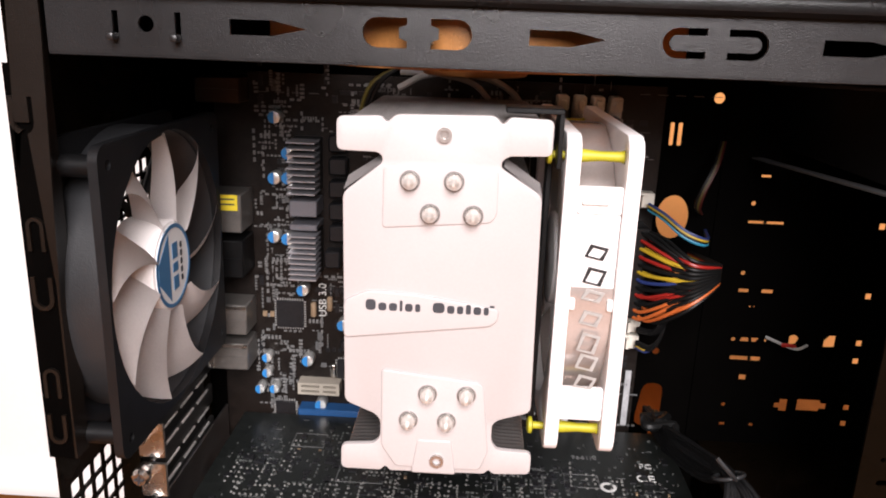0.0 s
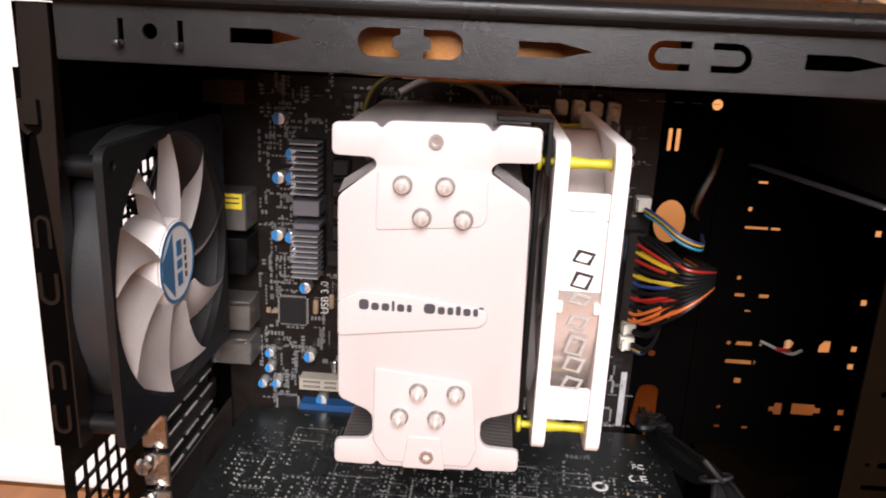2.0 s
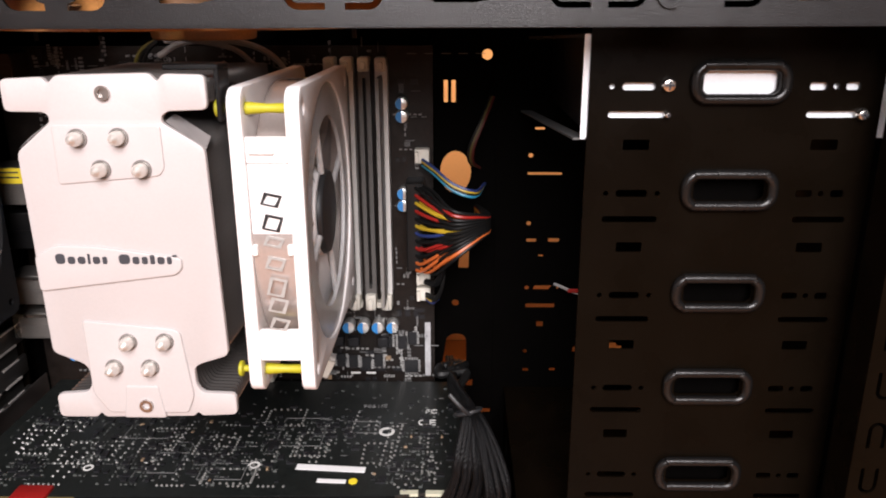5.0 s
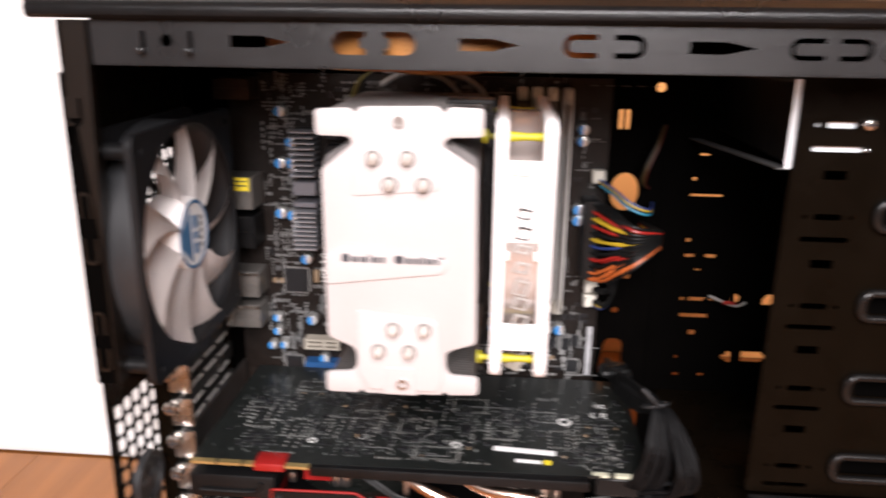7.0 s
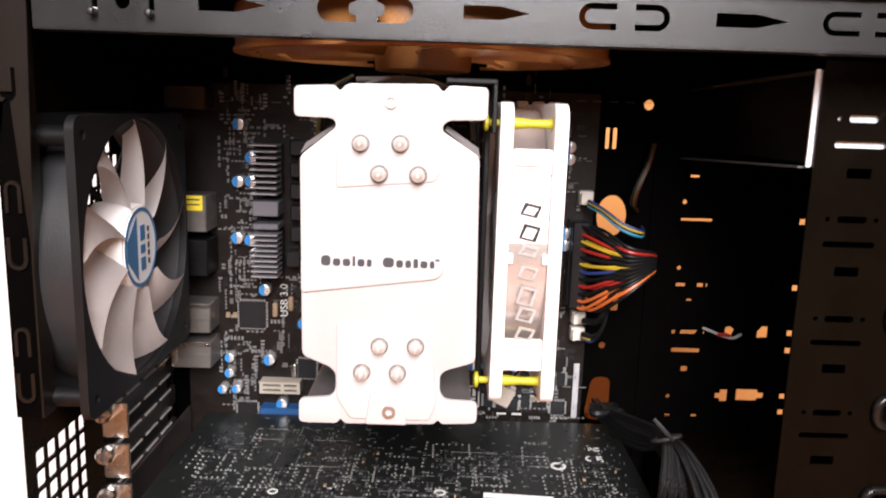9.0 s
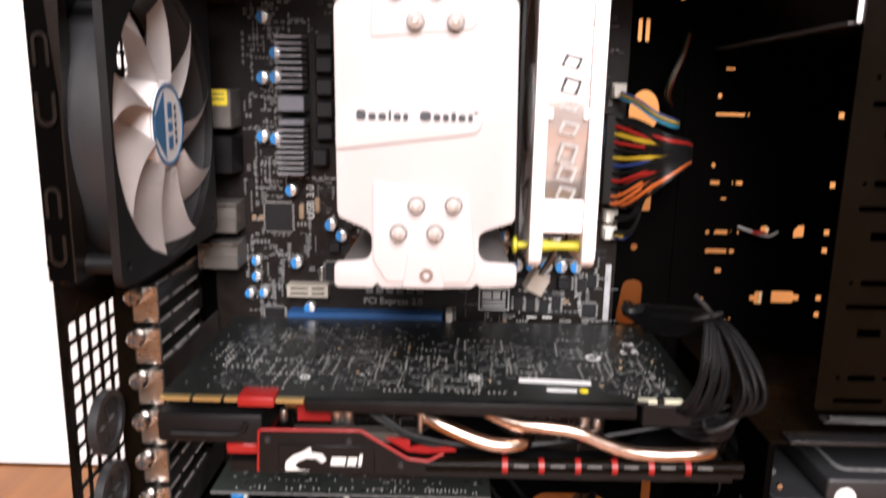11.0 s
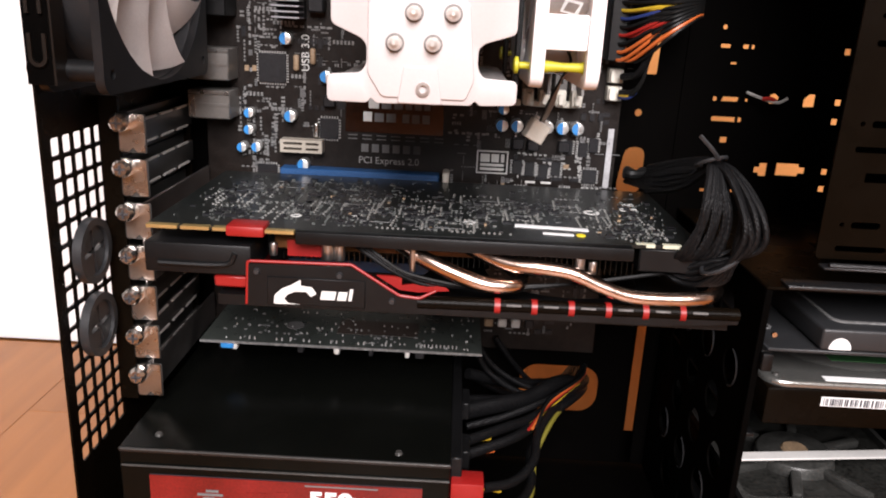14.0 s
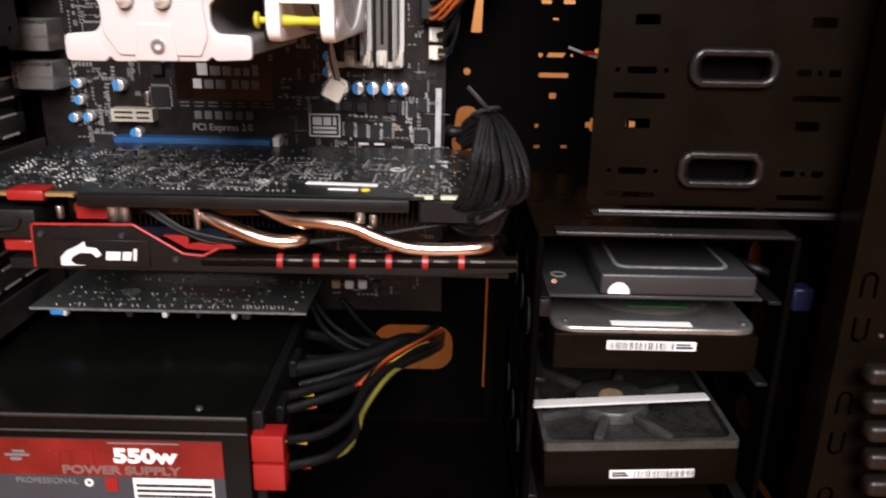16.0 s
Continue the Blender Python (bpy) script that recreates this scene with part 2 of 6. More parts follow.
def curve_points(pts, steps=6):
    pts = [Vector(p) for p in pts]
    if len(pts) < 3:
        return pts
    ext = [2 * pts[0] - pts[1], *pts, 2 * pts[-1] - pts[-2]]
    out = []
    for i in range(1, len(ext) - 2):
        a, b, c, d = ext[i - 1:i + 3]
        for j in range(steps):
            t = j / steps
            out.append(0.5 * (2 * b + (c - a) * t + (2 * a - 5 * b + 4 * c - d) * t * t + (3 * b - a - 3 * c + d) * t ** 3))
    return out + [pts[-1]]


def tube(pts, r, n=8, steps=6):
    line = curve_points(pts, steps)
    bm = bmesh.new()
    side, rows = None, []
    for i, p in enumerate(line):
        d = (line[min(i + 1, len(line) - 1)] - line[max(i - 1, 0)]).normalized()
        side = (side - d * side.dot(d)).normalized() if side else d.orthogonal().normalized()
        up = d.cross(side)
        rows.append([bm.verts.new(p + r * (side * math.cos(2 * math.pi * k / n) + up * math.sin(2 * math.pi * k / n))) for k in range(n)])
    for a, b in zip(rows, rows[1:]):
        for k in range(n):
            bm.faces.new((a[k], a[(k + 1) % n], b[(k + 1) % n], b[k]))
    bm.faces.new(rows[0][::-1]), bm.faces.new(rows[-1])
    return bm


def spindle(axis_at, pts, n=14):
    """A turned piece along x: pts are (x, radius)."""
    bm = bmesh.new()
    rows = [[bm.verts.new((x, axis_at[0] + r * math.cos(2 * math.pi * k / n), axis_at[1] + r * math.sin(2 * math.pi * k / n))) for k in range(n)] for x, r in pts]
    for a, b in zip(rows, rows[1:]):
        for k in range(n):
            bm.faces.new((a[k], a[(k + 1) % n], b[(k + 1) % n], b[k]))
    bm.faces.new(rows[0][::-1]), bm.faces.new(rows[-1])
    bmesh.ops.recalc_face_normals(bm, faces=bm.faces[:])
    return bm


def letters(body, size, m, depth=0.0003, wide=1.0, fat=0.0):
    data = bpy.data.curves.new("letters", "FONT")
    data.body, data.size, data.extrude, data.offset, data.align_x, data.align_y = body, size, depth, fat, "CENTER", "CENTER"
    ob = bpy.data.objects.new("letters", data)
    scene.collection.objects.link(ob)
    bpy.context.view_layer.update()
    me = bpy.data.meshes.new_from_object(ob.evaluated_get(bpy.context.evaluated_depsgraph_get()))
    bpy.data.objects.remove(ob)
    bm = bmesh.new()
    bm.from_mesh(me)
    bpy.data.meshes.remove(me)
    bm.transform(m @ Matrix.Diagonal((wide, 1, 1, 1)))
    return bm


def world_of(ob):
    return (world_of(ob.parent) @ ob.matrix_parent_inverse @ ob.matrix_basis) if ob.parent else ob.matrix_basis.copy()


def mesh_of(name, bm, material, smooth=True):
    me = bpy.data.meshes.new(name)
    bm.to_mesh(me)
    bm.free()
    me.materials.append(material)
    if smooth:
        me.polygons.foreach_set("use_smooth", [True] * len(me.polygons))
        me.set_sharp_from_angle(angle=radians(40))
    return me


def attach(ob, parent):
    ob.parent = parent
    ob.matrix_parent_inverse = world_of(parent).inverted()
    return ob


def part(name, bm, material, parent, label="", smooth=True):
    ob = attach(new(name, mesh_of(name, bm, material, smooth)), parent)
    return tagged(ob, label) if label else ob


def piece(name, me, parent, m):
    ob = attach(new(name, me), parent)
    ob.matrix_basis = m
    return ob


def thing(name, at, label, category, group="", kind=""):
    ob = new(name)
    ob.empty_display_size = 0.02
    ob.location = at
    return tagged(ob, label, category, group, kind)


def solid(name, bm, material, label, category, kind="", group="", smooth=True):
    return tagged(new(name, mesh_of(name, bm, material, smooth)), label, category, group, kind)


# ---- the room ----
floor = solid("floor", box((-1.6, -2.0, -0.06), (1.7, 1.2, -0.006)), FLOOR_WOOD, "warm reddish laminate floor under the computer case", "floor", "structure")
for i in range(25):
    x = -1.58 + 0.13 * i
    cuts = [-2.0] + [y for y in (-1.75 + 0.4 * (i % 3), -0.55 + 0.4 * (i % 3)) if y < 0.3] + [0.37 if x < -0.1 else 0.699]
    for y0, y1 in zip(cuts, cuts[1:]):
        part("plank", box((x, y0, -0.006), (x + 0.1298, y1 - 0.0002, 0.0), 0.0004), FLOOR_WOOD, floor)
wall_white = solid("wall_white", sheet([(-1.6, 0.385), (-0.015, 0.385), (0.017, 0.70), (0.017, 0.76), (-1.6, 0.76)], [], 2.5, flat(0)), WALL_WHITE, "plain white painted wall corner behind the case", "wall", "structure")
part("baseboard", box((-1.6, 0.374, 0), (-0.015, 0.3852, 0.016), 0.002, 2), WALL_WHITE, wall_white)
part("corner_bead", rod((-0.0140, 0.3850, 0), (-0.0140, 0.3850, 2.5), 0.0045, None, 12), WALL_WHITE, wall_white, "rounded white corner bead")
wall_orange = solid("wall_orange", box((0.0175, 0.70, 0), (1.7, 0.76, 2.5)), WALL_ORANGE, "bright orange painted wall behind the case", "wall", "structure")
for x in (0.075, 0.560):
    part("seam", box((x, 0.6975, 0), (x + 0.005, 0.7002, 2.5)), mat("pale_seam", (0.8, 0.62, 0.36), 0.7, 0, 0.05, 6, 0.1, 300), wall_orange, "pale vertical seam strip")
solid("wall_left", box((-1.68, -2.0, 0), (-1.6, 0.76, 2.5)), WALL_WHITE, "plain white wall beside the case", "wall", "structure")
# Unseen walls, added in dull tones that weaken reflections in the case.
solid("wall_right", box((1.7, -2.0, 0), (1.78, 0.76, 2.5)), mat("tan_wall_paint", (0.30, 0.22, 0.15), 0.8, 0, 0.04, 6, 0.1, 300), "unseen tan wall beyond the case front", "wall", "structure")
solid("wall_back", box((-1.68, -2.08, 0), (1.78, -2.0, 2.5)), mat("taupe_wall_paint", (0.22, 0.19, 0.17), 0.8, 0, 0.04, 6, 0.1, 300), "unseen taupe wall facing the open case, added to weaken reflections", "wall", "structure")
solid("ceiling", box((-1.68, -2.08, 2.5), (1.78, 0.76, 2.56)), CEIL, "plain white ceiling", "ceiling", "structure")

# ---- computer case ----
case = thing("computer_case", (0.23, 0.11, 0), "open black steel tower case without its side panel, on laminate", "computer case")
DEEP = 0.2165


def slot_c(u, v, w, h, t, open_right):
    """A C-shaped cut: two bars joined by a half ring."""
    s = 1 if open_right else -1
    r, k = h / 2, 8
    outer = [(u + s * (r - r * math.sin(math.pi * i / k)), v + r * math.cos(math.pi * i / k)) for i in range(k + 1)]
    inner = [(u + s * (r - (r - t) * math.sin(math.pi * i / k)), v + (r - t) * math.cos(math.pi * i / k)) for i in range(k, -1, -1)]
    return [(u + s * w, v + r), *outer, (u + s * w, v - r), (u + s * w, v - r + t), *inner, (u + s * w, v + r - t)]


def slot_pen(u0, u1, v, h):
    return [(u0, v - h), (u0 + 0.55 * (u1 - u0), v - h), (u1, v), (u0 + 0.55 * (u1 - u0), v + h), (u0, v + h)]


def slot_d(u, v, w, h, s):
    """A cut with one round end, its flat side bitten by a tab."""
    r, k = h / 2, 8
    return [(u, v + r), *[(u - s * (w - r) - s * r * math.sin(math.pi * i / k), v + r * math.cos(math.pi * i / k)) for i in range(k + 1)], (u, v - r), (u, v - r * 0.55), (u - s * 0.0025, v - r * 0.35), (u - s * 0.0025, v + r * 0.35), (u, v + r * 0.55)]


Z = 0.4287
holes = [ring(0.0529, Z, 0.0026, 16), slot_pen(0.0798, 0.1041, Z, 0.0024), slot_d(0.136, Z, 0.014, 0.0092, 1), slot_d(0.1435, Z, 0.013, 0.0092, -1),
         slot_pen(0.1743, 0.198, Z, 0.0024), slot_c(0.2154, Z, 0.0135, 0.0092, 0.0022, True), slot_c(0.248, Z, 0.0125, 0.0092, 0.0022, False),
         slot_pen(0.2645, 0.2905, Z, 0.0024), slot_c(0.3025, Z, 0.0135, 0.0085, 0.002, True), slot_c(0.334, Z, 0.0125, 0.0085, 0.002, False),
         slot_c(0.3715, Z, 0.0125, 0.0085, 0.002, False), slot_pen(0.3826, 0.4015, Z, 0.0022),
         rect(0.042, 0.4256, 0.0440, 0.4325), rect(0.0622, 0.4256, 0.0642, 0.4325)]
part("top_rail", sheet(rect(0.0205, 0.419, 0.455, 0.4372), holes, 0.0012, facing(0.0245)), TRIM, case, "slotted grey-black steel rail")
part("rail_lip", join(box((0.0205, 0.0245, 0.4182), (0.455, 0.034, 0.4194), 0.0003), box((0.0205, 0.0262, 0.4368), (0.455, 0.032, 0.4376))), TRIM, case)
for x in (0.043, 0.0632):
    part("bent_tab", box((x - 0.0012, 0.0195, 0.4235), (x + 0.0012, 0.0242, 0.4258), 0.0006, 2), TRIM, case)
for x in (0.1385, 0.1418):
    part("catch_tab", box((x - 0.0022, 0.0258, 0.4255), (x + 0.0022, 0.034, 0.4262), 0.0002), STEEL, case, "bare steel catch tab")
screw = part("rail_screw", join(sheet(ring(0.3415, Z, 0.0046, 24), [ring(0.3415, Z, 0.0034, 24)], 0.0016, facing(0.0231)), rod((0.3415, 0.0246, Z), (0.3415, 0.0236, Z), 0.0034, 0.0034, 18), rod((0.3415, 0.0240, Z), (0.3415, 0.0220, Z), 0.0018, 0.0016, 12)), TRIM, case, "round grey screw head")
# top panel: a rolled edge over the rail, with a vent over the cooler
prof = [(0.0215, 0.4372), (0.0195, 0.4386), (0.0190, 0.4410), (0.0200, 0.4440), (0.0235, 0.4464), (0.030, 0.4474)]
bm = bmesh.new()
rows = [[bm.verts.new((x, y, z)) for y, z in prof] for x in (-0.004, 0.462)]
for i in range(len(prof) - 1):
    bm.faces.new((rows[0][i], rows[1][i], rows[1][i + 1], rows[0][i + 1]))
bmesh.ops.solidify(bm, geom=bm.faces[:], thickness=0.001)
bmesh.ops.recalc_face_normals(bm, faces=bm.faces[:])
part("top_edge", bm, TRIM, case, "rolled grey-black top edge")
vents = [rect(0.0735 + 0.0125 * i, 0.042 + 0.0125 * j, 0.0835 + 0.0125 * i, 0.052 + 0.0125 * j, 0.002, 2) for i in range(13) for j in range(13)]
part("top_panel", sheet(rect(-0.004, 0.0301, 0.462, DEEP), vents, 0.0012, flat(0.4462)), TRIM, case, "steel top with square vents")
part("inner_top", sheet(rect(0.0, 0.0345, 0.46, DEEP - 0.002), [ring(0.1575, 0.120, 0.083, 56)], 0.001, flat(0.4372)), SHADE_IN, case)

# rear corner column, with pressed slots
def slot_u(u, v, w, h, t, s):
    """A U-shaped cut; s 1: open upwards, -1: open downwards."""
    r, k = w / 2, 8
    outer = [(u - r * math.cos(math.pi * i / k), v - s * r * math.sin(math.pi * i / k)) for i in range(k + 1)]
    inner = [(u - (r - t) * math.cos(math.pi * i / k), v - s * (r - t) * math.sin(math.pi * i / k)) for i in range(k, -1, -1)]
    return [(u - r, v + s * h), *outer, (u + r, v + s * h), (u + r - t, v + s * h), *inner, (u - r + t, v + s * h)]


col = [slot_u(0.0093, 0.3960, 0.0082, 0.0085, 0.0016, 1), slot_u(0.0093, 0.3605, 0.0062, 0.0090, 0.0013, -1), slot_u(0.0095, 0.3335, 0.0078, 0.0085, 0.0015, 1),
       slot_u(0.0090, 0.3040, 0.0062, 0.0085, 0.0013, -1), slot_u(0.0092, 0.2800, 0.0070, 0.0085, 0.0014, 1)]
COLUMN = mat("brown_black_steel", (0.0074, 0.0054, 0.0043), 0.32, 0.0, 0.2, 30, 0.25, 2500, spec=0.3)
part("rear_column", sheet([(0.0075, 0.014), (0.0142, 0.014), (0.0096, 0.15), (0.0088, 0.243), (0.0112, 0.256), (0.0148, 0.265), (0.0155, 0.33), (0.0190, 0.425), (0.0190, 0.4365), (0.0085, 0.4365), (0.0058, 0.38), (0.0022, 0.3), (0.0012, 0.2), (0.0048, 0.1)], col, 0.0012, facing(0.0235)), COLUMN, case, "black steel rear corner column with pressed slots")
part("column_return", box((0.0140, 0.0248, 0.270), (0.0148, 0.034, 0.4365)), COLUMN, case)

# Added dark sheet; keeps the white wall from showing through the slots.
part("added_slot_blocker", box((0.0040, 0.0249, 0.270), (0.0138, 0.0254, 0.4150)), SHADE_IN, case)

# rear panel with fan grille, punched mesh and slot openings
grid = [rect(0.0415 + 0.0094 * i, 0.0985 + 0.0094 * j, 0.0490 + 0.0094 * i, 0.1060 + 0.0094 * j, 0.0008, 1) for i in range(5) for j in range(16)]
cells = []
for i in range(16):
    for j in range(16):
        u, v = 0.0315 + 0.0078 * i, 0.2697 + 0.0078 * j
        if u > 0.036 and math.hypot(u - 0.0885, v - 0.3272) < 0.0575:
            cells.append(rect(u - 0.0031, v - 0.0031, u + 0.0031, v + 0.0031, 0.0006, 1))
slots = [rect(0.0905, z - 0.0150, 0.176, z - 0.0015) for z in (0.2490, 0.2285, 0.2075, 0.1860, 0.1650, 0.1445, 0.1240)]
part("rear_panel", sheet(rect(0.0345, 0.014, DEEP - 0.0015, 0.4365), grid + cells + slots + [rect(0.158, 0.262, 0.196, 0.40)], 0.001, sideways(0.0)), PAINT, case, "black steel rear panel with punched square mesh")
part("grille_ring", sheet(ring(0.0885, 0.3272, 0.030, 30), [ring(0.0885, 0.3272, 0.026, 30)], 0.0012, sideways(0.0012)), PAINT, case)
for a in (35, 125, 215, 305):
    c, s = math.cos(radians(a)), math.sin(radians(a))
    part("grille_spoke", rod((0.0018, 0.0885 + 0.028 * c, 0.3272 + 0.028 * s), (0.0018, 0.0885 + 0.058 * c, 0.3272 + 0.058 * s), 0.0022, None, 6), PAINT, case)
for z in (0.1935, 0.158):
    knob = part("hose_grommet", sheet(ring(0.0635, z, 0.0150, 28), [ring(0.0635, z, 0.0115, 28)], 0.004, sideways(0.0012)), GREY_PLASTIC, case, "round dark grey rubber hose grommet")
    wedges = []
    for k in range(4):
        a0 = radians(90 * k + 12)
        pts = [(0.0635 + 0.0015 * math.cos(a0 + 0.68), z + 0.0015 * math.sin(a0 + 0.68))] + [(0.0635 + 0.0112 * math.cos(a0 + 1.36 * i / 5), z + 0.0112 * math.sin(a0 + 1.36 * i / 5)) for i in range(6)]
        wedges.append(sheet(pts, [], 0.0022, sideways(0.0014)))
    for w in wedges:
        part("flap", w, GREY_PLASTIC, knob)
# slot covers and their thumb screws
COVER = mat("dark_cover_steel", (0.055, 0.053, 0.050), 0.34, 0.3, 0.2, 60, 0.2, 1500)
# Pale tone for thin rods that paint glints along the slot covers.
EDGE_GLINT = mat("pale_edge_glint", (0.60, 0.57, 0.54), 0.3, 0.3)
cover_z = [0.2495, 0.2288, 0.2081, 0.1874, 0.1669, 0.1464, 0.1257]
for k, z in enumerate(cover_z):
    ob = part("slot_cover", join(box((0.0088, 0.0850, z - 0.0142), (0.0112, 0.1782, z - 0.0026), 0.0005, 2),
                                 box((0.0022, 0.0885, z - 0.0188), (0.0060, 0.1780, z + 0.0012)),
                                 box((0.0105, 0.0838, z - 0.0148), (0.0225, 0.0848, z + 0.003), 0.0004)), COVER, case, "dark glossy steel slot cover")
    tab = rounded([(0.0106, z + 0.0030), (0.0222, z + 0.0030), (0.0222, z - 0.0140), (0.0185, z - 0.0140), (0.0165, z - 0.0118), (0.0145, z - 0.0140), (0.0106, z - 0.0140)], 0.0008)
    part("cover_tab", sheet(tab, [], 0.0009, facing(0.0828)), STEEL, ob, "bare bent tab")
    for i in range(4):
        for v in (z - 0.0028, z - 0.0140):
            part("edge_glint", rod((0.0111, 0.0875 + 0.022 * i, v), (0.0111, 0.1035 + 0.022 * i, v), 0.0008, None, 6), EDGE_GLINT, ob)
    body = rod((0.0135, 0.0830, z), (0.0135, 0.0755, z), 0.0043, 0.0043, 20, 0.0008)
    sc = part("thumb_screw", join(body, rod((0.0135, 0.0756, z), (0.0135, 0.0740, z), 0.0042, 0.0030, 20), rod((0.0135, 0.0880, z), (0.0135, 0.0830, z), 0.0022)), NICKEL, case, "shiny nickel thumb screw")
    part("screw_cross", join(box((0.0112, 0.0732, z - 0.0003), (0.0158, 0.0737, z + 0.0003)), box((0.0132, 0.0732, z - 0.0022), (0.0138, 0.0737, z + 0.0022))), INK, sc)
for y in (0.0850, 0.1785):
    part("slot_frame", box((0.0, y, 0.108), (0.0095, y + 0.003, 0.260), 0.0004), PAINT, case)

# motherboard tray and far drive-cage wall, with cable holes
tray = [rounded([(0.262, 0.203), (0.278, 0.203), (0.278, 0.232), (0.266, 0.232)], 0.007), ring(0.2712, 0.334, 0.0090, 24, 0.0125), rect(0.2645, 0.374, 0.2668, 0.3865, 0.0008), rect(0.2688, 0.374, 0.2712, 0.3865, 0.0008),
        rect(0.214, 0.053, 0.2665, 0.0860, 0.012, 5), rect(0.2875, 0.040, 0.2935, 0.180), ring(0.2888, 0.4003, 0.003, 12), rounded([(0.2728, 0.275), (0.2792, 0.275), (0.2797, 0.306), (0.2768, 0.306)], 0.001), ring(0.2712, 0.2525, 0.0022, 12), rect(0.30, 0.196, 0.31, 0.201), rect(0.272, 0.196, 0.282, 0.2005)]
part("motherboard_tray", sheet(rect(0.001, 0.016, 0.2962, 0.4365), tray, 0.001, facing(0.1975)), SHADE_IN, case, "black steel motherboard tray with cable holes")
far = [ring(0.3145, z, 0.0014, 10) for z in (0.3440, 0.3035, 0.2630, 0.2210)]
far += [rect(0.3165, 0.3588, 0.3220, 0.3602), rect(0.3130, 0.3326, 0.3328, 0.3342), rect(0.3133, 0.2920, 0.3192, 0.2942, 0.0006), rect(0.3262, 0.2920, 0.3330, 0.2944, 0.0008), rect(0.3205, 0.2830, 0.3240, 0.2842)]
far += [[(0.3180, 0.2618), (0.3276, 0.2618), (0.3296, 0.2645), (0.3192, 0.2645)], rect(0.3322, 0.2622, 0.3338, 0.2638), rect(0.3140, 0.2500, 0.3318, 0.2528, 0.0008), rect(0.3210, 0.2375, 0.3252, 0.2410, 0.0006)]
far += [rounded([(0.3462, 0.2615), (0.3462, 0.2668), (0.3490, 0.2678), (0.3520, 0.2655), (0.3505, 0.2618)], 0.0006), rounded([(0.3662, 0.2606), (0.3662, 0.2650), (0.3690, 0.2682), (0.3728, 0.2682), (0.3728, 0.2610)], 0.0006)]
far += [rounded([(0.3440, 0.2205), (0.3440, 0.2240), (0.3470, 0.2240), (0.3470, 0.2265), (0.3518, 0.2265), (0.3518, 0.2185), (0.3470, 0.2185), (0.3470, 0.2205)], 0.0005),
        rounded([(0.3572, 0.2195), (0.3572, 0.2270), (0.3705, 0.2270), (0.3710, 0.2250), (0.3745, 0.2250), (0.3745, 0.2212), (0.3710, 0.2212), (0.3705, 0.2195)], 0.0005)]
far += [rect(0.3846, z - 0.0018, 0.3882, z + 0.0018) for z in (0.3340, 0.2930, 0.2642, 0.2530, 0.2230, 0.2125)]
far += [rect(0.3135, 0.2072, 0.3170, 0.2092), rect(0.3300, 0.2075, 0.3338, 0.2095, 0.0006), rect(0.352, 0.182, 0.371, 0.186), rect(0.346, 0.173, 0.362, 0.176)]
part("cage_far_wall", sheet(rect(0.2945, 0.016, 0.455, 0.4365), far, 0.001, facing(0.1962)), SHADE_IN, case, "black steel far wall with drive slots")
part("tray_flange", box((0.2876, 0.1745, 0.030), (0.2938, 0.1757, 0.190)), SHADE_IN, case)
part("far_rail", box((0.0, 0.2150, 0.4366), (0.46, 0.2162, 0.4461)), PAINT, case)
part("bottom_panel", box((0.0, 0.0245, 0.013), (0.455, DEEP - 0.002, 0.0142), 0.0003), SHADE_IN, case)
part("bottom_rail", box((0.0, 0.0235, 0.0143), (0.455, 0.0246, 0.026)), PAINT, case)
for x in (0.04, 0.42):
    for y in (0.045, 0.19):
        part("foot", rod((x, y, 0.0), (x, y, 0.0129), 0.012, 0.0135, 20, 0.001), BLACK, case)

# drive bay bracket with five pressed pulls
bay = []
bz = [0.3955, 0.3535, 0.3100, 0.2670, 0.2236]
for k, z in enumerate(bz):
    bay += [rounded([(0.3675, z - 0.003), (0.3695, z - 0.0045), (0.3940, z - 0.0045), (0.396, z - 0.003), (0.396, z + 0.003), (0.394, z + 0.0045), (0.3695, z + 0.0045), (0.3675, z + 0.003)], 0.0008, 2)]
    d = -0.0016
    bay += [ring(0.3333, z + d, 0.0011, 10), rect(0.3372, z + d - 0.0015, 0.3499, z + d + 0.0015, 0.0013, 3), ring(0.3538, z + d, 0.0011, 10)]
    bay += [rect(0.3323, z - 0.0136, 0.3545, z - 0.0110, 0.0011, 3), rect(0.4085, z - 0.0136, 0.4295, z - 0.0110, 0.0011, 3)]
    bay += [rect(0.4085, z + d - 0.0015, 0.4150, z + d + 0.0015, 0.001, 2), ring(0.4185, z + d, 0.0012, 10), rect(0.4222, z + d - 0.0015, 0.4275, z + d + 0.0015, 0.001, 2)]
    if k < 4:
        bay += [rect(0.3388, z - 0.0262, 0.3492, z - 0.0220, 0.0004, 1), rect(0.4118, z - 0.0262, 0.4222, z - 0.0220, 0.0004, 1)]
bracket = part("drive_bay_bracket", sheet(rect(0.3245, 0.2065, 0.4365, 0.4170, 0.002, 2), bay, 0.0011, facing(0.0612)), PAINT, case, "black steel drive bay bracket with pressed finger pulls")
PULL = mat("worn_pull_steel", (0.0060, 0.0056, 0.0056), 0.26, 0.0, 0.2, 60, 0.2, 1500, spec=0.4)
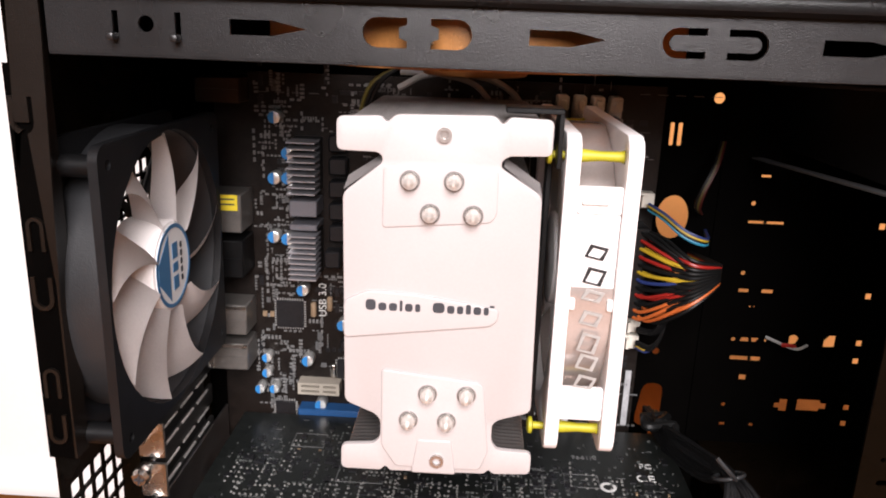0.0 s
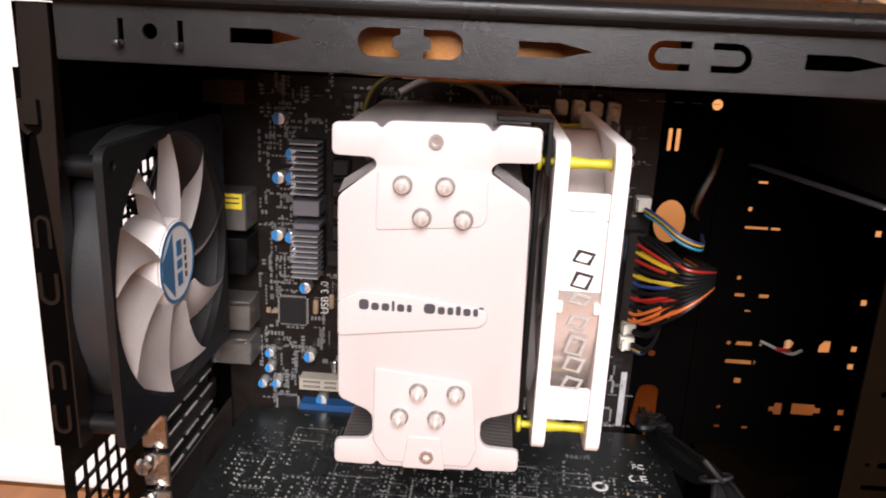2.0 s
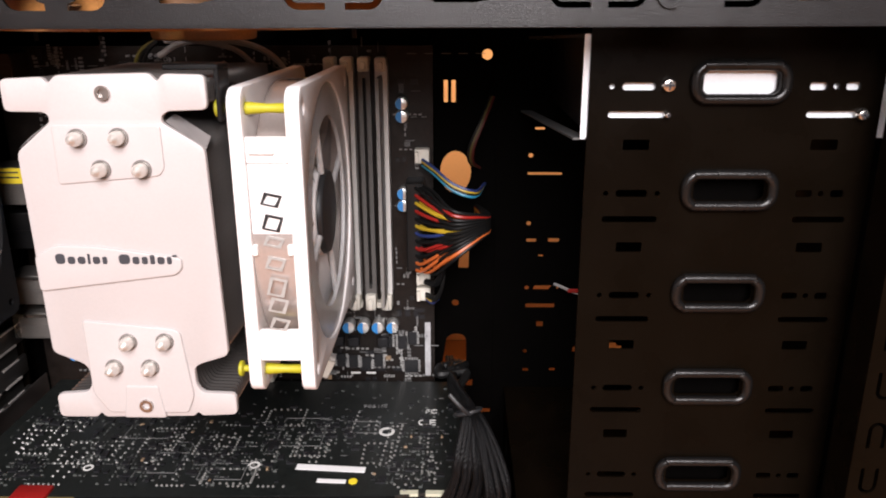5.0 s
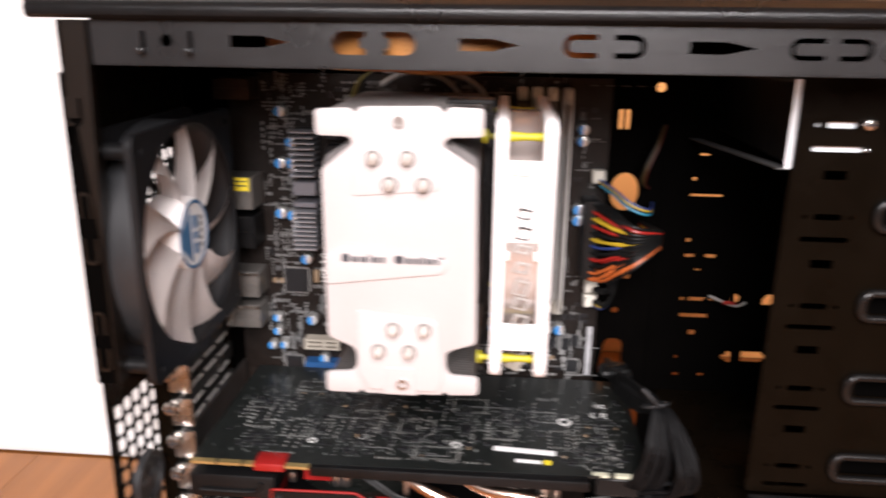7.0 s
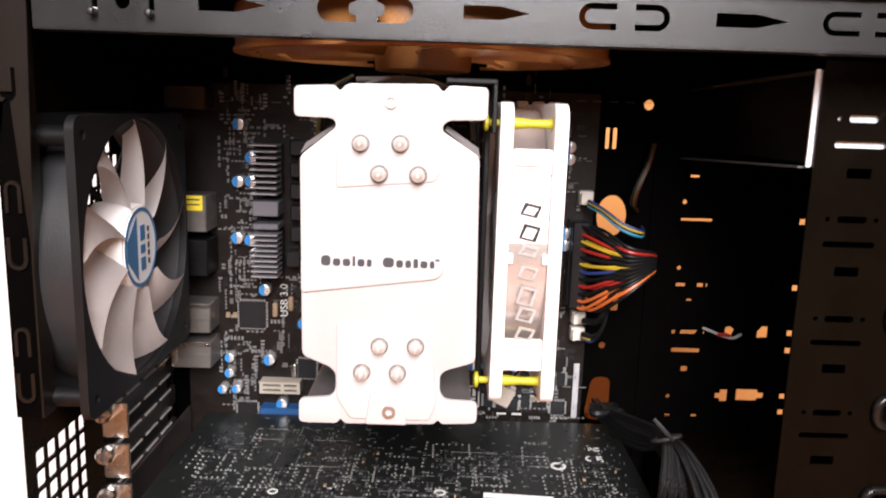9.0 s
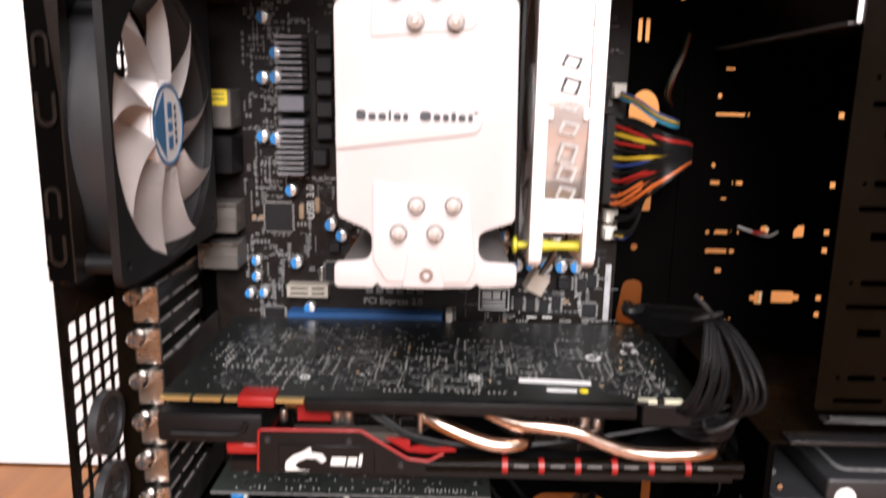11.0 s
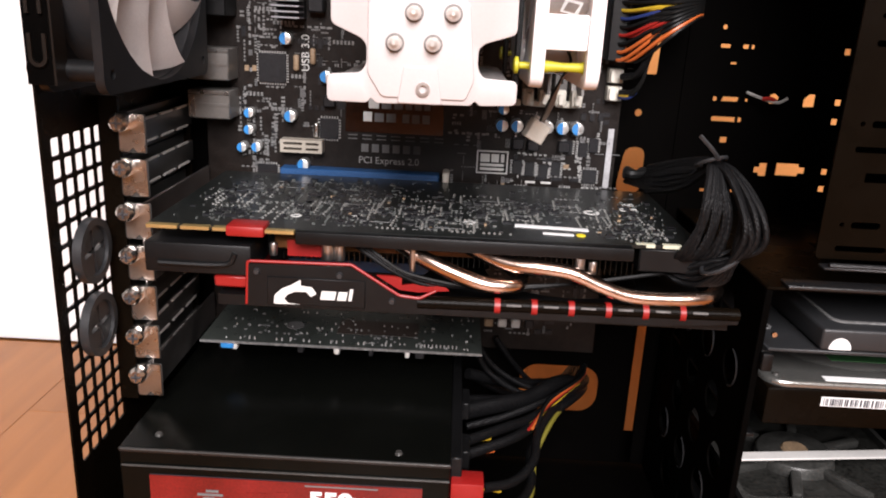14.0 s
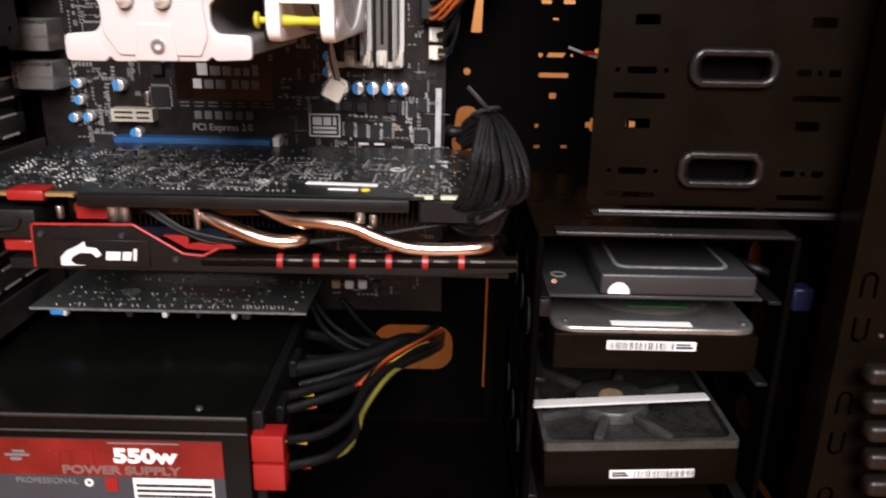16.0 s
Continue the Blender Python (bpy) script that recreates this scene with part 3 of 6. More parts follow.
for z in bz:
    part("finger_pull", sheet(rect(0.3650, z - 0.0062, 0.3985, z + 0.0062, 0.0050, 5), [rounded([(0.3672, z - 0.003), (0.3695, z - 0.0048), (0.3940, z - 0.0048), (0.3963, z - 0.003), (0.3963, z + 0.003), (0.394, z + 0.0048), (0.3695, z + 0.0048), (0.3672, z + 0.003)], 0.0008, 2)], 0.0026, facing(0.0588)), PAINT, bracket, "pressed ring round a finger hole")
    loop = rect(0.3646, z - 0.0064, 0.3988, z + 0.0064, 0.0050, 5)
    bm = tube([(u, 0.0596, v) for u, v in loop + loop[:1]], 0.0021, 10, 2)
    part("pull_rim", bm, PULL, bracket, "smooth pressed ring round a finger hole")
part("bracket_foot", join(box((0.3268, 0.0555, 0.2026), (0.4385, 0.0624, 0.2040), 0.0005), tube([(0.3293, 0.0570, 0.2046), (0.38, 0.0567, 0.2046), (0.436, 0.0570, 0.2046)], 0.0013, 8, 3)), TRIM, bracket, "bright folded lower edge")
for x, z, r in ((0.3545, 0.3945, 0.0032), (0.4292, 0.3833, 0.0026), (0.3548, 0.3833, 0.0014)):
    sc = part("bay_screw", rod((x, 0.0611, z), (x, 0.0582, z), r, r * 0.75, 16, 0.0005), NICKEL, bracket, "shiny cross-head screw")
    part("screw_cross", join(box((x - r * 0.55, 0.0578, z - 0.0003), (x + r * 0.55, 0.0583, z + 0.0003)), box((x - 0.0003, 0.0578, z - r * 0.55), (x + 0.0003, 0.0583, z + r * 0.55))), INK, sc)

# Added dark sheet that stands for the shade behind the finger holes.
part("hole_shade_sheet", box((0.3620, 0.0672, 0.2080), (0.4020, 0.0684, 0.3740)), SHADE_IN, bracket)
bracket.location += Vector((-0.0015, 0, 0.0018))

# hard drive cage
cage = part("hard_drive_cage", box((0.3015, 0.0535, 0.1950), (0.4180, 0.196, 0.1965), 0.0004), PAINT, case, "black steel hard drive cage")
for x in (0.3015, 0.4155):
    part("cage_post", box((x, 0.0535, 0.016), (x + 0.003, 0.0565, 0.1949), 0.0004), SHADE_IN, cage)
ch = [ring(0.080 + 0.034 * i + (0.016 if k % 2 else 0), 0.042 + 0.026 * k, 0.0095, 14) for i in range(3) for k in range(6)]
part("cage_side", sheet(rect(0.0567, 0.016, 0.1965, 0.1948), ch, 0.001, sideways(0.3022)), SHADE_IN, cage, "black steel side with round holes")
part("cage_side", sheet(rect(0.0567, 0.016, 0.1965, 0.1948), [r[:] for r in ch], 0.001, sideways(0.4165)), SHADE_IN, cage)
# Grey arcs stand for the glints on some of the hole edges.
for loop in ch[1::3]:
    cu, cv = loop[7][0] + 0.0095, loop[7][1]
    part("hole_glint", tube([(0.3018, cu + 0.0096 * math.cos(a), cv + 0.0096 * math.sin(a)) for a in [math.pi * (0.55 + 0.9 * i / 8) for i in range(9)]], 0.00045, 6, 2), GREY_PLASTIC, cage, "grey crescent painted as a glint on a hole edge")
part("cage_lip", box((0.309, 0.050, 0.1968), (0.4135, 0.060, 0.1985), 0.0006, 2), TRIM, cage, "worn grey shelf edge")
for k, z in enumerate((0.166, 0.124, 0.058)):
    part("drive_rail", box((0.3035, 0.0570, z - 0.0030), (0.3095, 0.190, z - 0.0010), 0.0003), BLACK, cage)
    part("drive_rail", box((0.4098, 0.0570, z - 0.0030), (0.4160, 0.190, z - 0.0010), 0.0003), BLACK, cage)
part("cage_clip", box((0.3035, 0.0495, 0.158), (0.3085, 0.0534, 0.1665), 0.0008, 2), BLACK, cage)

# front column and bezel
fs = []
for z in (0.398, 0.354, 0.296, 0.254, 0.1745, 0.119, 0.07):
    fs += [slot_u(0.4370, z + 0.0125, 0.0072, 0.0080, 0.0015, -1), slot_u(0.4370, z - 0.0125, 0.0072, 0.0080, 0.0015, 1)]
part("front_column", sheet(rect(0.4290, 0.0143, 0.4560, 0.4182), fs, 0.0012, facing(0.0285)), PAINT, case, "black steel front column with pressed slots")
part("column_return", box((0.4290, 0.0298, 0.0143), (0.4300, 0.046, 0.4182)), PAINT, case)
bezel = part("front_bezel", box((0.4575, 0.020, 0.012), (0.492, DEEP + 0.002, 0.4515), 0.006, 3), BLACK, case, "black plastic front bezel")
for i in range(10):
    part("bezel_rib", box((0.4575 - 0.0024 * i, 0.0125, 0.024 + 0.0135 * i), (0.482, 0.0215, 0.0325 + 0.0135 * i), 0.003, 3), COLUMN, bezel, "rounded dark rib")
for z in (0.3721, 0.335, 0.233, 0.162):
    part("rivet", rod((0.4462, 0.0284, z), (0.4462, 0.0275, z), 0.0010, 0.0007, 12), ALU, case)

# ---- rear case fan ----
def fan_frame(x0, x1, yc, zc, half, hole, material, owner, flange_label=""):
    fl = 0.0035
    for a, b in ((x0, x0 + fl), (x1 - fl, x1)):
        outer = rect(yc - half, zc - half, yc + half, zc + half, 0.006, 5)
        bolts = [ring(yc + sy * (half - 0.0075), zc + sz * (half - 0.0075), 0.0021, 10) for sy in (-1, 1) for sz in (-1, 1)]
        part("flange", sheet(outer, [ring(yc, zc, hole, 48), *bolts], b - a, sideways(a)), material, owner, flange_label)


def barrel(x0, x1, yc, zc, r, thick, material, owner, label=""):
    bm = sheet(ring(yc, zc, r + thick, 56), [ring(yc, zc, r, 56)], x1 - x0, sideways(x0))
    return part("barrel", bm, material, owner, label)


def broad_blade(name, r0, r1, x0, x1, material):
    """A broad fan blade round the x axis whose leading outer corner runs out to a point."""
    bm = bmesh.new()
    n, k = 10, 10
    rows = []
    for i in range(n):
        f = i / (n - 1)
        lead, trail = 15 + 15 * f * f, -18 + 15 * f
        row = []
        for j in range(k):
            g = j / (k - 1)
            r = r0 + (r1 * (0.955 + 0.045 * g * g) - r0) * f
            a = radians(trail + (lead - trail) * g)
            row.append(bm.verts.new((x0 + (x1 - x0) * (g + 0.16 * math.sin(math.pi * g)), r * math.cos(a), r * math.sin(a))))
        rows.append(row)
    for a, b in zip(rows, rows[1:]):
        for j in range(k - 1):
            bm.faces.new((a[j], a[j + 1], b[j + 1], b[j]))
    bmesh.ops.solidify(bm, geom=bm.faces[:], thickness=0.0011)
    bmesh.ops.recalc_face_normals(bm, faces=bm.faces[:])
    return mesh_of(name, bm, material)


def blade_mesh(name, r0, r1, x0, x1, chord, sweep, lean, material):
    """One curved fan blade round the x axis."""
    bm = bmesh.new()
    n, k = 9, 8
    rows = []
    for i in range(n):
        f = i / (n - 1)
        r = r0 + (r1 - r0) * f
        row = []
        for j in range(k):
            g = j / (k - 1)
            a = radians(sweep * f * f + chord * (0.75 + 0.35 * f) * (g - 0.5))
            x = x0 + (x1 - x0) * (g + 0.18 * math.sin(math.pi * g)) + lean * f
            row.append(bm.verts.new((x, r * math.cos(a), r * math.sin(a))))
        rows.append(row)
    for a, b in zip(rows, rows[1:]):
        for j in range(k - 1):
            bm.faces.new((a[j], a[j + 1], b[j + 1], b[j]))
    bmesh.ops.solidify(bm, geom=bm.faces[:], thickness=0.0011)
    bmesh.ops.recalc_face_normals(bm, faces=bm.faces[:])
    return mesh_of(name, bm, material)


FY, FZ = 0.0885, 0.3302
rear_fan = thing("case_fan", (0.017, FY, FZ - 0.06), "black framed case fan with white blades, mounted on the rear panel", "fan")
fan_frame(0.0045, 0.0300, FY, FZ, 0.0608, 0.0590, FAN_BLACK, rear_fan)
barrel(0.0081, 0.0264, FY, FZ, 0.0586, 0.0018, GREY_PLASTIC, rear_fan)
for a in (45, 135, 225, 315):
    c, s = math.cos(radians(a)), math.sin(radians(a))
    part("rear_strut", rod((0.0065, FY + 0.018 * c, FZ + 0.018 * s), (0.0065, FY + 0.0588 * c, FZ + 0.0588 * s), 0.0018, None, 8), FAN_BLACK, rear_fan)
for sy in (-1, 1):
    for sz in (-1, 1):
        part("corner_post", rod((0.009, FY + sy * 0.0525, FZ + sz * 0.0525), (0.0255, FY + sy * 0.0525, FZ + sz * 0.0525), 0.0042, None, 12), BLACK, rear_fan)
rotor = part("rotor_hub", join(rod((0.009, FY, FZ), (0.0285, FY, FZ), 0.0205, 0.0200, 40, 0.0012)), BLADE, rear_fan, "white round rotor hub")
bl = broad_blade("blade", 0.0195, 0.0586, 0.0120, 0.0302, BLADE)
for i in range(9):
    piece("blade", bl, rear_fan, Matrix.Translation((0, FY, FZ)) @ pose(0, 0, 0, 40 * i + 26))
lab = part("hub_label", rod((0.0285, FY, FZ), (0.0289, FY, FZ), 0.0185, None, 40), LABEL, rotor, "round white and blue hub label")
part("label_band", sheet(ring(FY, FZ, 0.0185, 40), [ring(FY, FZ, 0.0168, 40)], 0.0002, sideways(0.0290)), LABEL_BLUE, rotor)
part("label_print", sheet([(FY - 0.0160, FZ - 0.004), (FY - 0.0045, FZ - 0.0150), (FY - 0.0045, FZ + 0.0150), (FY - 0.0160, FZ + 0.004)], [], 0.0002, sideways(0.0290)), LABEL_BLUE, rotor)
for i, (a, b, h) in enumerate(((-0.011, -0.005, 0.0030), (-0.003, 0.001, 0.0030), (0.003, 0.010, 0.0030))):
    part("label_bar", box((0.0290, FY - 0.001, FZ + a), (0.0292, FY + 0.0045, FZ + b)), LABEL_BLUE, rotor)
for i in range(5):
    part("label_bar", box((0.0290, FY + 0.0075, FZ - 0.009 + 0.0038 * i), (0.0292, FY + 0.0095, FZ - 0.0065 + 0.0038 * i)), INK, rotor)

for sy in (-1, 1):
    for sz in (-1, 1):
        part("rubber_mount", rod((-0.0018, FY + sy * 0.0525, FZ + sz * 0.0525), (0.0050, FY + sy * 0.0525, FZ + sz * 0.0525), 0.0034, None, 12), BLACK, rear_fan)
rear_fan.location += Vector((0.0012, 0, -0.0028))

# ---- top fan ----
top_fan = thing("top_fan", (0.1575, 0.120, 0.4172), "large round translucent amber fan hanging under the top vent", "fan")
TX, TY = 0.1575, 0.1200
part("ring_frame", sheet(ring(TX, TY, 0.0875, 72), [ring(TX, TY, 0.0850, 72)], 0.0185, flat(0.4184)), AMBER, top_fan, "translucent amber ring")
part("ring_lip", sheet(ring(TX, TY, 0.0885, 72), [ring(TX, TY, 0.0835, 72)], 0.0016, flat(0.4172)), AMBER, top_fan)
part("rotor_hub", rod((TX, TY, 0.4115), (TX, TY, 0.4360), 0.0230, 0.0245, 36, 0.0015), AMBER, top_fan)
tb = blade_mesh("blade", 0.0235, 0.0825, 0.0, 0.0135, 38, 24, 0.0, AMBER)
for i in range(8):
    piece("blade", tb, top_fan, Matrix.Translation((TX, TY, 0.4180)) @ pose(0, 0, 0, 0, -90, 0) @ pose(0, 0, 0, 45 * i + 11))
for a in (0, 120, 240):
    c, s = math.cos(radians(a + 30)), math.sin(radians(a + 30))
    part("strut", rod((TX + 0.02 * c, TY + 0.02 * s, 0.4345), (TX + 0.0855 * c, TY + 0.0855 * s, 0.4345), 0.0020, None, 8), AMBER, top_fan)

# ---- cpu cooler ----
cooler = thing("cpu_cooler", (0.149, 0.187, 0.336), "tower cpu cooler with a white coated top plate and heat pipes", "cpu cooler")
PY = 0.0305
plate = [(0.1125, 0.4015), (0.1275, 0.4022), (0.1295, 0.3998), (0.1322, 0.4028), (0.1655, 0.4035), (0.1680, 0.4003), (0.1700, 0.4032), (0.1848, 0.4028),
         (0.1848, 0.3908), (0.1705, 0.3903), (0.1682, 0.3885), (0.1682, 0.3862), (0.1824, 0.3772), (0.1838, 0.2962), (0.1722, 0.2925), (0.1700, 0.2905), (0.1700, 0.2835), (0.1722, 0.2800), (0.1852, 0.2795),
         (0.1852, 0.2705), (0.1712, 0.2698), (0.1696, 0.2716), (0.1680, 0.2697), (0.1322, 0.2690), (0.1306, 0.2712), (0.1290, 0.2690), (0.1138, 0.2690), (0.1138, 0.2790), (0.1262, 0.2800), (0.1285, 0.2830), (0.1285, 0.2900), (0.1265, 0.2925), (0.1152, 0.2972),
         (0.1146, 0.3757), (0.1280, 0.3865), (0.1280, 0.3888), (0.1262, 0.3900), (0.1125, 0.3902)]
bm = sheet(rounded(plate, 0.0022), [ring(x, z, 0.0033, 16) for x, z in ()], 0.0022, facing(PY))
bmesh.ops.bevel(bm, geom=[e for e in bm.edges if e.is_manifold and e.calc_face_angle(0) > 1.2 and all(v.co.y < PY + 0.0001 for v in e.verts)], offset=0.0004, segments=2, profile=0.5, affect="EDGES")
PIPE_TIP = mat("plated_pipe_tip", (0.78, 0.75, 0.71), 0.34, 0.7, 0.06, 120, 0.05, 1500)
COLLAR = mat("grey_collar", (0.19, 0.175, 0.165), 0.4, 0.3)
top_plate = part("top_plate", bm, WHITE_METAL, cooler, "white coated top plate with cut corners")


for sx in (-1, 1):
    cx = 0.1486
    bm = bmesh.new()
    q = [bm.verts.new((cx + sx * u, y, z)) for u, y, z in ((0.0340, PY + 0.0012, 0.3765), (0.0205, PY + 0.0012, 0.3866), (0.0210, PY + 0.0095, 0.3885), (0.0335, PY + 0.0095, 0.3800))]
    bm.faces.new(q)
    bmesh.ops.solidify(bm, geom=bm.faces[:], thickness=0.0007)
    bmesh.ops.recalc_face_normals(bm, faces=bm.faces[:])
    part("sloped_corner", bm, WHITE_METAL, top_plate, "sloping white corner facet", False)


def boss(pts, h, r=0.002):
    b = sheet(rounded(pts, r), [], h + 0.0004, facing(PY - h))
    bmesh.ops.bevel(b, geom=[e for e in b.edges if e.is_manifold and e.calc_face_angle(0) > 1.2 and all(v.co.y < PY - h + 0.0001 for v in e.verts)], offset=min(0.0006, h * 0.8), segments=3, profile=0.6, affect="EDGES")
    return b


part("embossed_strip", boss([(0.1150, 0.3228), (0.1675, 0.3296), (0.1700, 0.3322), (0.1700, 0.3355), (0.1685, 0.3365), (0.1400, 0.3405), (0.1240, 0.3412), (0.1150, 0.3370)], 0.0011, 0.0018), WHITE_METAL, top_plate, "raised white strip")
part("embossed_panel", boss([(0.1288, 0.3110), (0.1640, 0.3075), (0.1662, 0.3060), (0.1690, 0.2790), (0.1660, 0.2715), (0.1345, 0.2715), (0.1290, 0.2800)], 0.0009, 0.0015), WHITE_METAL, top_plate, "raised white panel")
part("embossed_panel", boss([(0.1283, 0.3640), (0.1655, 0.3672), (0.1675, 0.3700), (0.1675, 0.3855), (0.1285, 0.3855)], 0.0006, 0.0015), WHITE_METAL, top_plate)
part("screw_recess", boss([(0.1425, 0.2835), (0.1552, 0.2835), (0.1572, 0.2695), (0.1405, 0.2695)], 0.0014, 0.001), WHITE_METAL, top_plate)
for x, z in ((0.1376, 0.3809), (0.1525, 0.3812), (0.1447, 0.3697), (0.1594, 0.3697), (0.1458, 0.3022), (0.1600, 0.3024), (0.1390, 0.2913), (0.1531, 0.2914)):
    tip = part("heat_pipe", join(rod((x, 0.0345, z), (x, 0.0268, z), 0.0028, 0.0026, 18), rod((x, 0.0268, z), (x, 0.0246, z), 0.0026, 0.0018, 18), rod((x, 0.0246, z), (x, 0.0233, z), 0.0018, 0.0005, 18)), PIPE_TIP, cooler, "nickel plated heat pipe end")
    part("collar", sheet(ring(x, z, 0.0035, 22), [ring(x, z, 0.00285, 22)], 0.0019, facing(PY - 0.0013)), COLLAR, tip)
for x, z in ((0.1487, 0.3967), (0.1500, 0.2752)):
    sc = part("plate_screw", join(sheet(ring(x, z, 0.0026, 18), [ring(x, z, 0.0015, 12)], 0.0012, facing(PY - 0.0026 if z < 0.3 else PY - 0.0014)), rod((x, PY - 0.0004, z), (x, PY + 0.0006, z), 0.0014, None, 10)), ALU, top_plate, "small nickel screw")
# plain dark bars in place of the maker's name
wx = 0.1229
for w, h in ((0.0036, 0.0040), (0.0029, 0.0029), (0.0029, 0.0029), (0.0010, 0.0040), (0.0027, 0.0029), (0.0018, 0.0029), (-0.0026, 0), (0.0042, 0.0038), (0.0026, 0.0029), (0.0022, 0.0029), (0.0018, 0.0036), (0.0027, 0.0029), (0.0018, 0.0029)):
    if w > 0:
        part("name_mark", sheet(rect(wx, 0.3340, wx + w, 0.3340 + h, min(w, h) * 0.35, 3), [], 0.0002, facing(PY - 0.0013)), INK, top_plate)
    wx += abs(w) + 0.0009
part("name_mark", box((0.1668, PY - 0.0013, 0.3369), (0.1684, PY - 0.00105, 0.3376)), INK, top_plate)
fin_line = rounded([(0.1150, 0.4005), (0.1825, 0.4005), (0.1828, 0.3918), (0.1705, 0.3908), (0.1678, 0.3890), (0.1678, 0.3860), (0.1812, 0.3768), (0.1826, 0.2968), (0.1718, 0.2930), (0.1692, 0.2905), (0.1692, 0.2835), (0.1715, 0.2788), (0.1832, 0.2785),
                    (0.1832, 0.2712), (0.1158, 0.2712), (0.1158, 0.2782), (0.1268, 0.2788), (0.1292, 0.2830), (0.1292, 0.2900), (0.1270, 0.2930), (0.1164, 0.2976), (0.1158, 0.3752), (0.1286, 0.3860), (0.1286, 0.3890), (0.1266, 0.3908), (0.1150, 0.3912)], 0.0016, 2)
fin = mesh_of("fin", sheet(fin_line, [], 0.0005, facing(0.0)), mat("nickel_fin", (0.30, 0.28, 0.27), 0.35, 0.9))
for i in range(36):
    piece("fin", fin, cooler, Matrix.Translation((0, 0.0350 + 0.0027 * i, 0)))
for x in (0.127, 0.142, 0.157, 0.172):
    part("heat_pipe_shaft", rod((x, 0.033, 0.3375), (x, 0.176, 0.3375), 0.003, None, 12), COPPER, cooler)
part("base_block", box((0.128, 0.170, 0.317), (0.170, 0.187, 0.357), 0.002), ALU, cooler)
clip = part("fan_clip", join(box((0.1688, 0.0345, 0.4042), (0.1885, 0.047, 0.4062), 0.0004), box((0.1868, 0.0345, 0.386), (0.1885, 0.047, 0.4045), 0.0003)), BLACK, cooler, "black plastic fan mount")
for y in (0.052, 0.130):
    part("clip_arm", box((0.1852, y, 0.276), (0.1872, y + 0.008, 0.398), 0.0003), BLACK, clip)

# ---- cooler fan ----
CY, CZ = 0.0950, 0.3374
cfan = thing("cooler_fan", (0.202, CY, CZ - 0.06), "white framed fan on yellow rubber pins beside the cpu cooler", "fan")
for a, b in ((0.1900, 0.1952), (0.2108, 0.2162)):
    bolts = [ring(CY + sy * 0.0525, CZ + sz * 0.0525, 0.0024, 10) for sy in (-1, 1) for sz in (-1, 1)]
    bm = sheet(rect(CY - 0.0605, CZ - 0.0605, CY + 0.0605, CZ + 0.0605, 0.007, 5), [ring(CY, CZ, 0.0572, 48), *bolts], b - a, sideways(a))
    bmesh.ops.bevel(bm, geom=[e for e in bm.edges if e.is_manifold and e.calc_face_angle(0) > 1.2], offset=0.0007, segments=2, profile=0.5, affect="EDGES")
    part("flange", bm, WHITE, cfan, "white plastic flange")
bar = barrel(0.1953, 0.2107, CY, CZ, 0.0570, 0.0016, CLEAR, cfan, "clear plastic barrel")
for z in (CZ - 0.0525, CZ + 0.0525):
    for y in (CY - 0.0525, CY + 0.0525):
        pts = [(0.1838, 0.0022), (0.1844, 0.0033), (0.1856, 0.0033), (0.1862, 0.0014), (0.1905, 0.0014), (0.1958, 0.0024), (0.2030, 0.0017), (0.2096, 0.0019), (0.2107, 0.0024)]
        part("rubber_pin", spindle((y, z), pts), YELLOW, cfan, "yellow rubber pin")
for s in (-1, 1):
    part("notch_tab", box((0.1952, CY - 0.0600, CZ - 0.0020), (0.1972, CY - 0.0575, CZ + 0.0022), 0.0005, 2), WHITE, cfan) if s < 0 else part("notch_tab", box((0.2086, CY - 0.0600, CZ - 0.0020), (0.2107, CY - 0.0575, CZ + 0.0022), 0.0005, 2), WHITE, cfan)
part("brace", join(box((0.1953, CY - 0.0584, CZ + 0.0060), (0.2107, CY - 0.0572, CZ + 0.0330), 0.0006, 2), box((0.1953, CY - 0.0592, CZ + 0.0331), (0.2107, CY - 0.0572, CZ + 0.0430), 0.0008, 2)), WHITE, cfan)
part("brace", box((0.1950, CY - 0.0592, CZ - 0.0460), (0.2107, CY - 0.0560, CZ - 0.0330), 0.0008, 2), WHITE, cfan)
part("cable_guide", box((0.1965, CY - 0.0602, CZ + 0.0365), (0.2060, CY - 0.0592, CZ + 0.0385), 0.0004), SLOT_GREY, cfan)
# plain shapes in place of the maker's name down the barrel
for i, h in enumerate((0.0060, 0.0072, 0.0052, 0.0062, 0.0085, 0.0070, 0.0062)):
    z = CZ + 0.0225 - 0.0083 * i
    sl = 0.0018
    a = sheet([(0.1992 + sl, z), (0.2058 + sl, z - 0.0014), (0.2058, z - h), (0.1992, z - h + 0.0014)], [[(0.2003 + sl, z - 0.0012), (0.2046 + sl, z - 0.0022), (0.2046, z - h + 0.0009), (0.2003, z - h + 0.0018)]], 0.0003, facing(CY - 0.0590))
    part("name_shape", a, GREY_PLASTIC if i < 2 else TIN, bar)
part("hub", rod((0.193, CY, CZ), (0.212, CY, CZ), 0.020, None, 32, 0.001), WHITE, cfan)
cb = blade_mesh("blade", 0.0195, 0.0555, 0.1945, 0.2115, 48, 20, 0.0, HAZY)
for i in range(7):
    piece("blade", cb, cfan, Matrix.Translation((0, CY, CZ)) @ pose(0, 0, 0, 51.43 * i + 8))
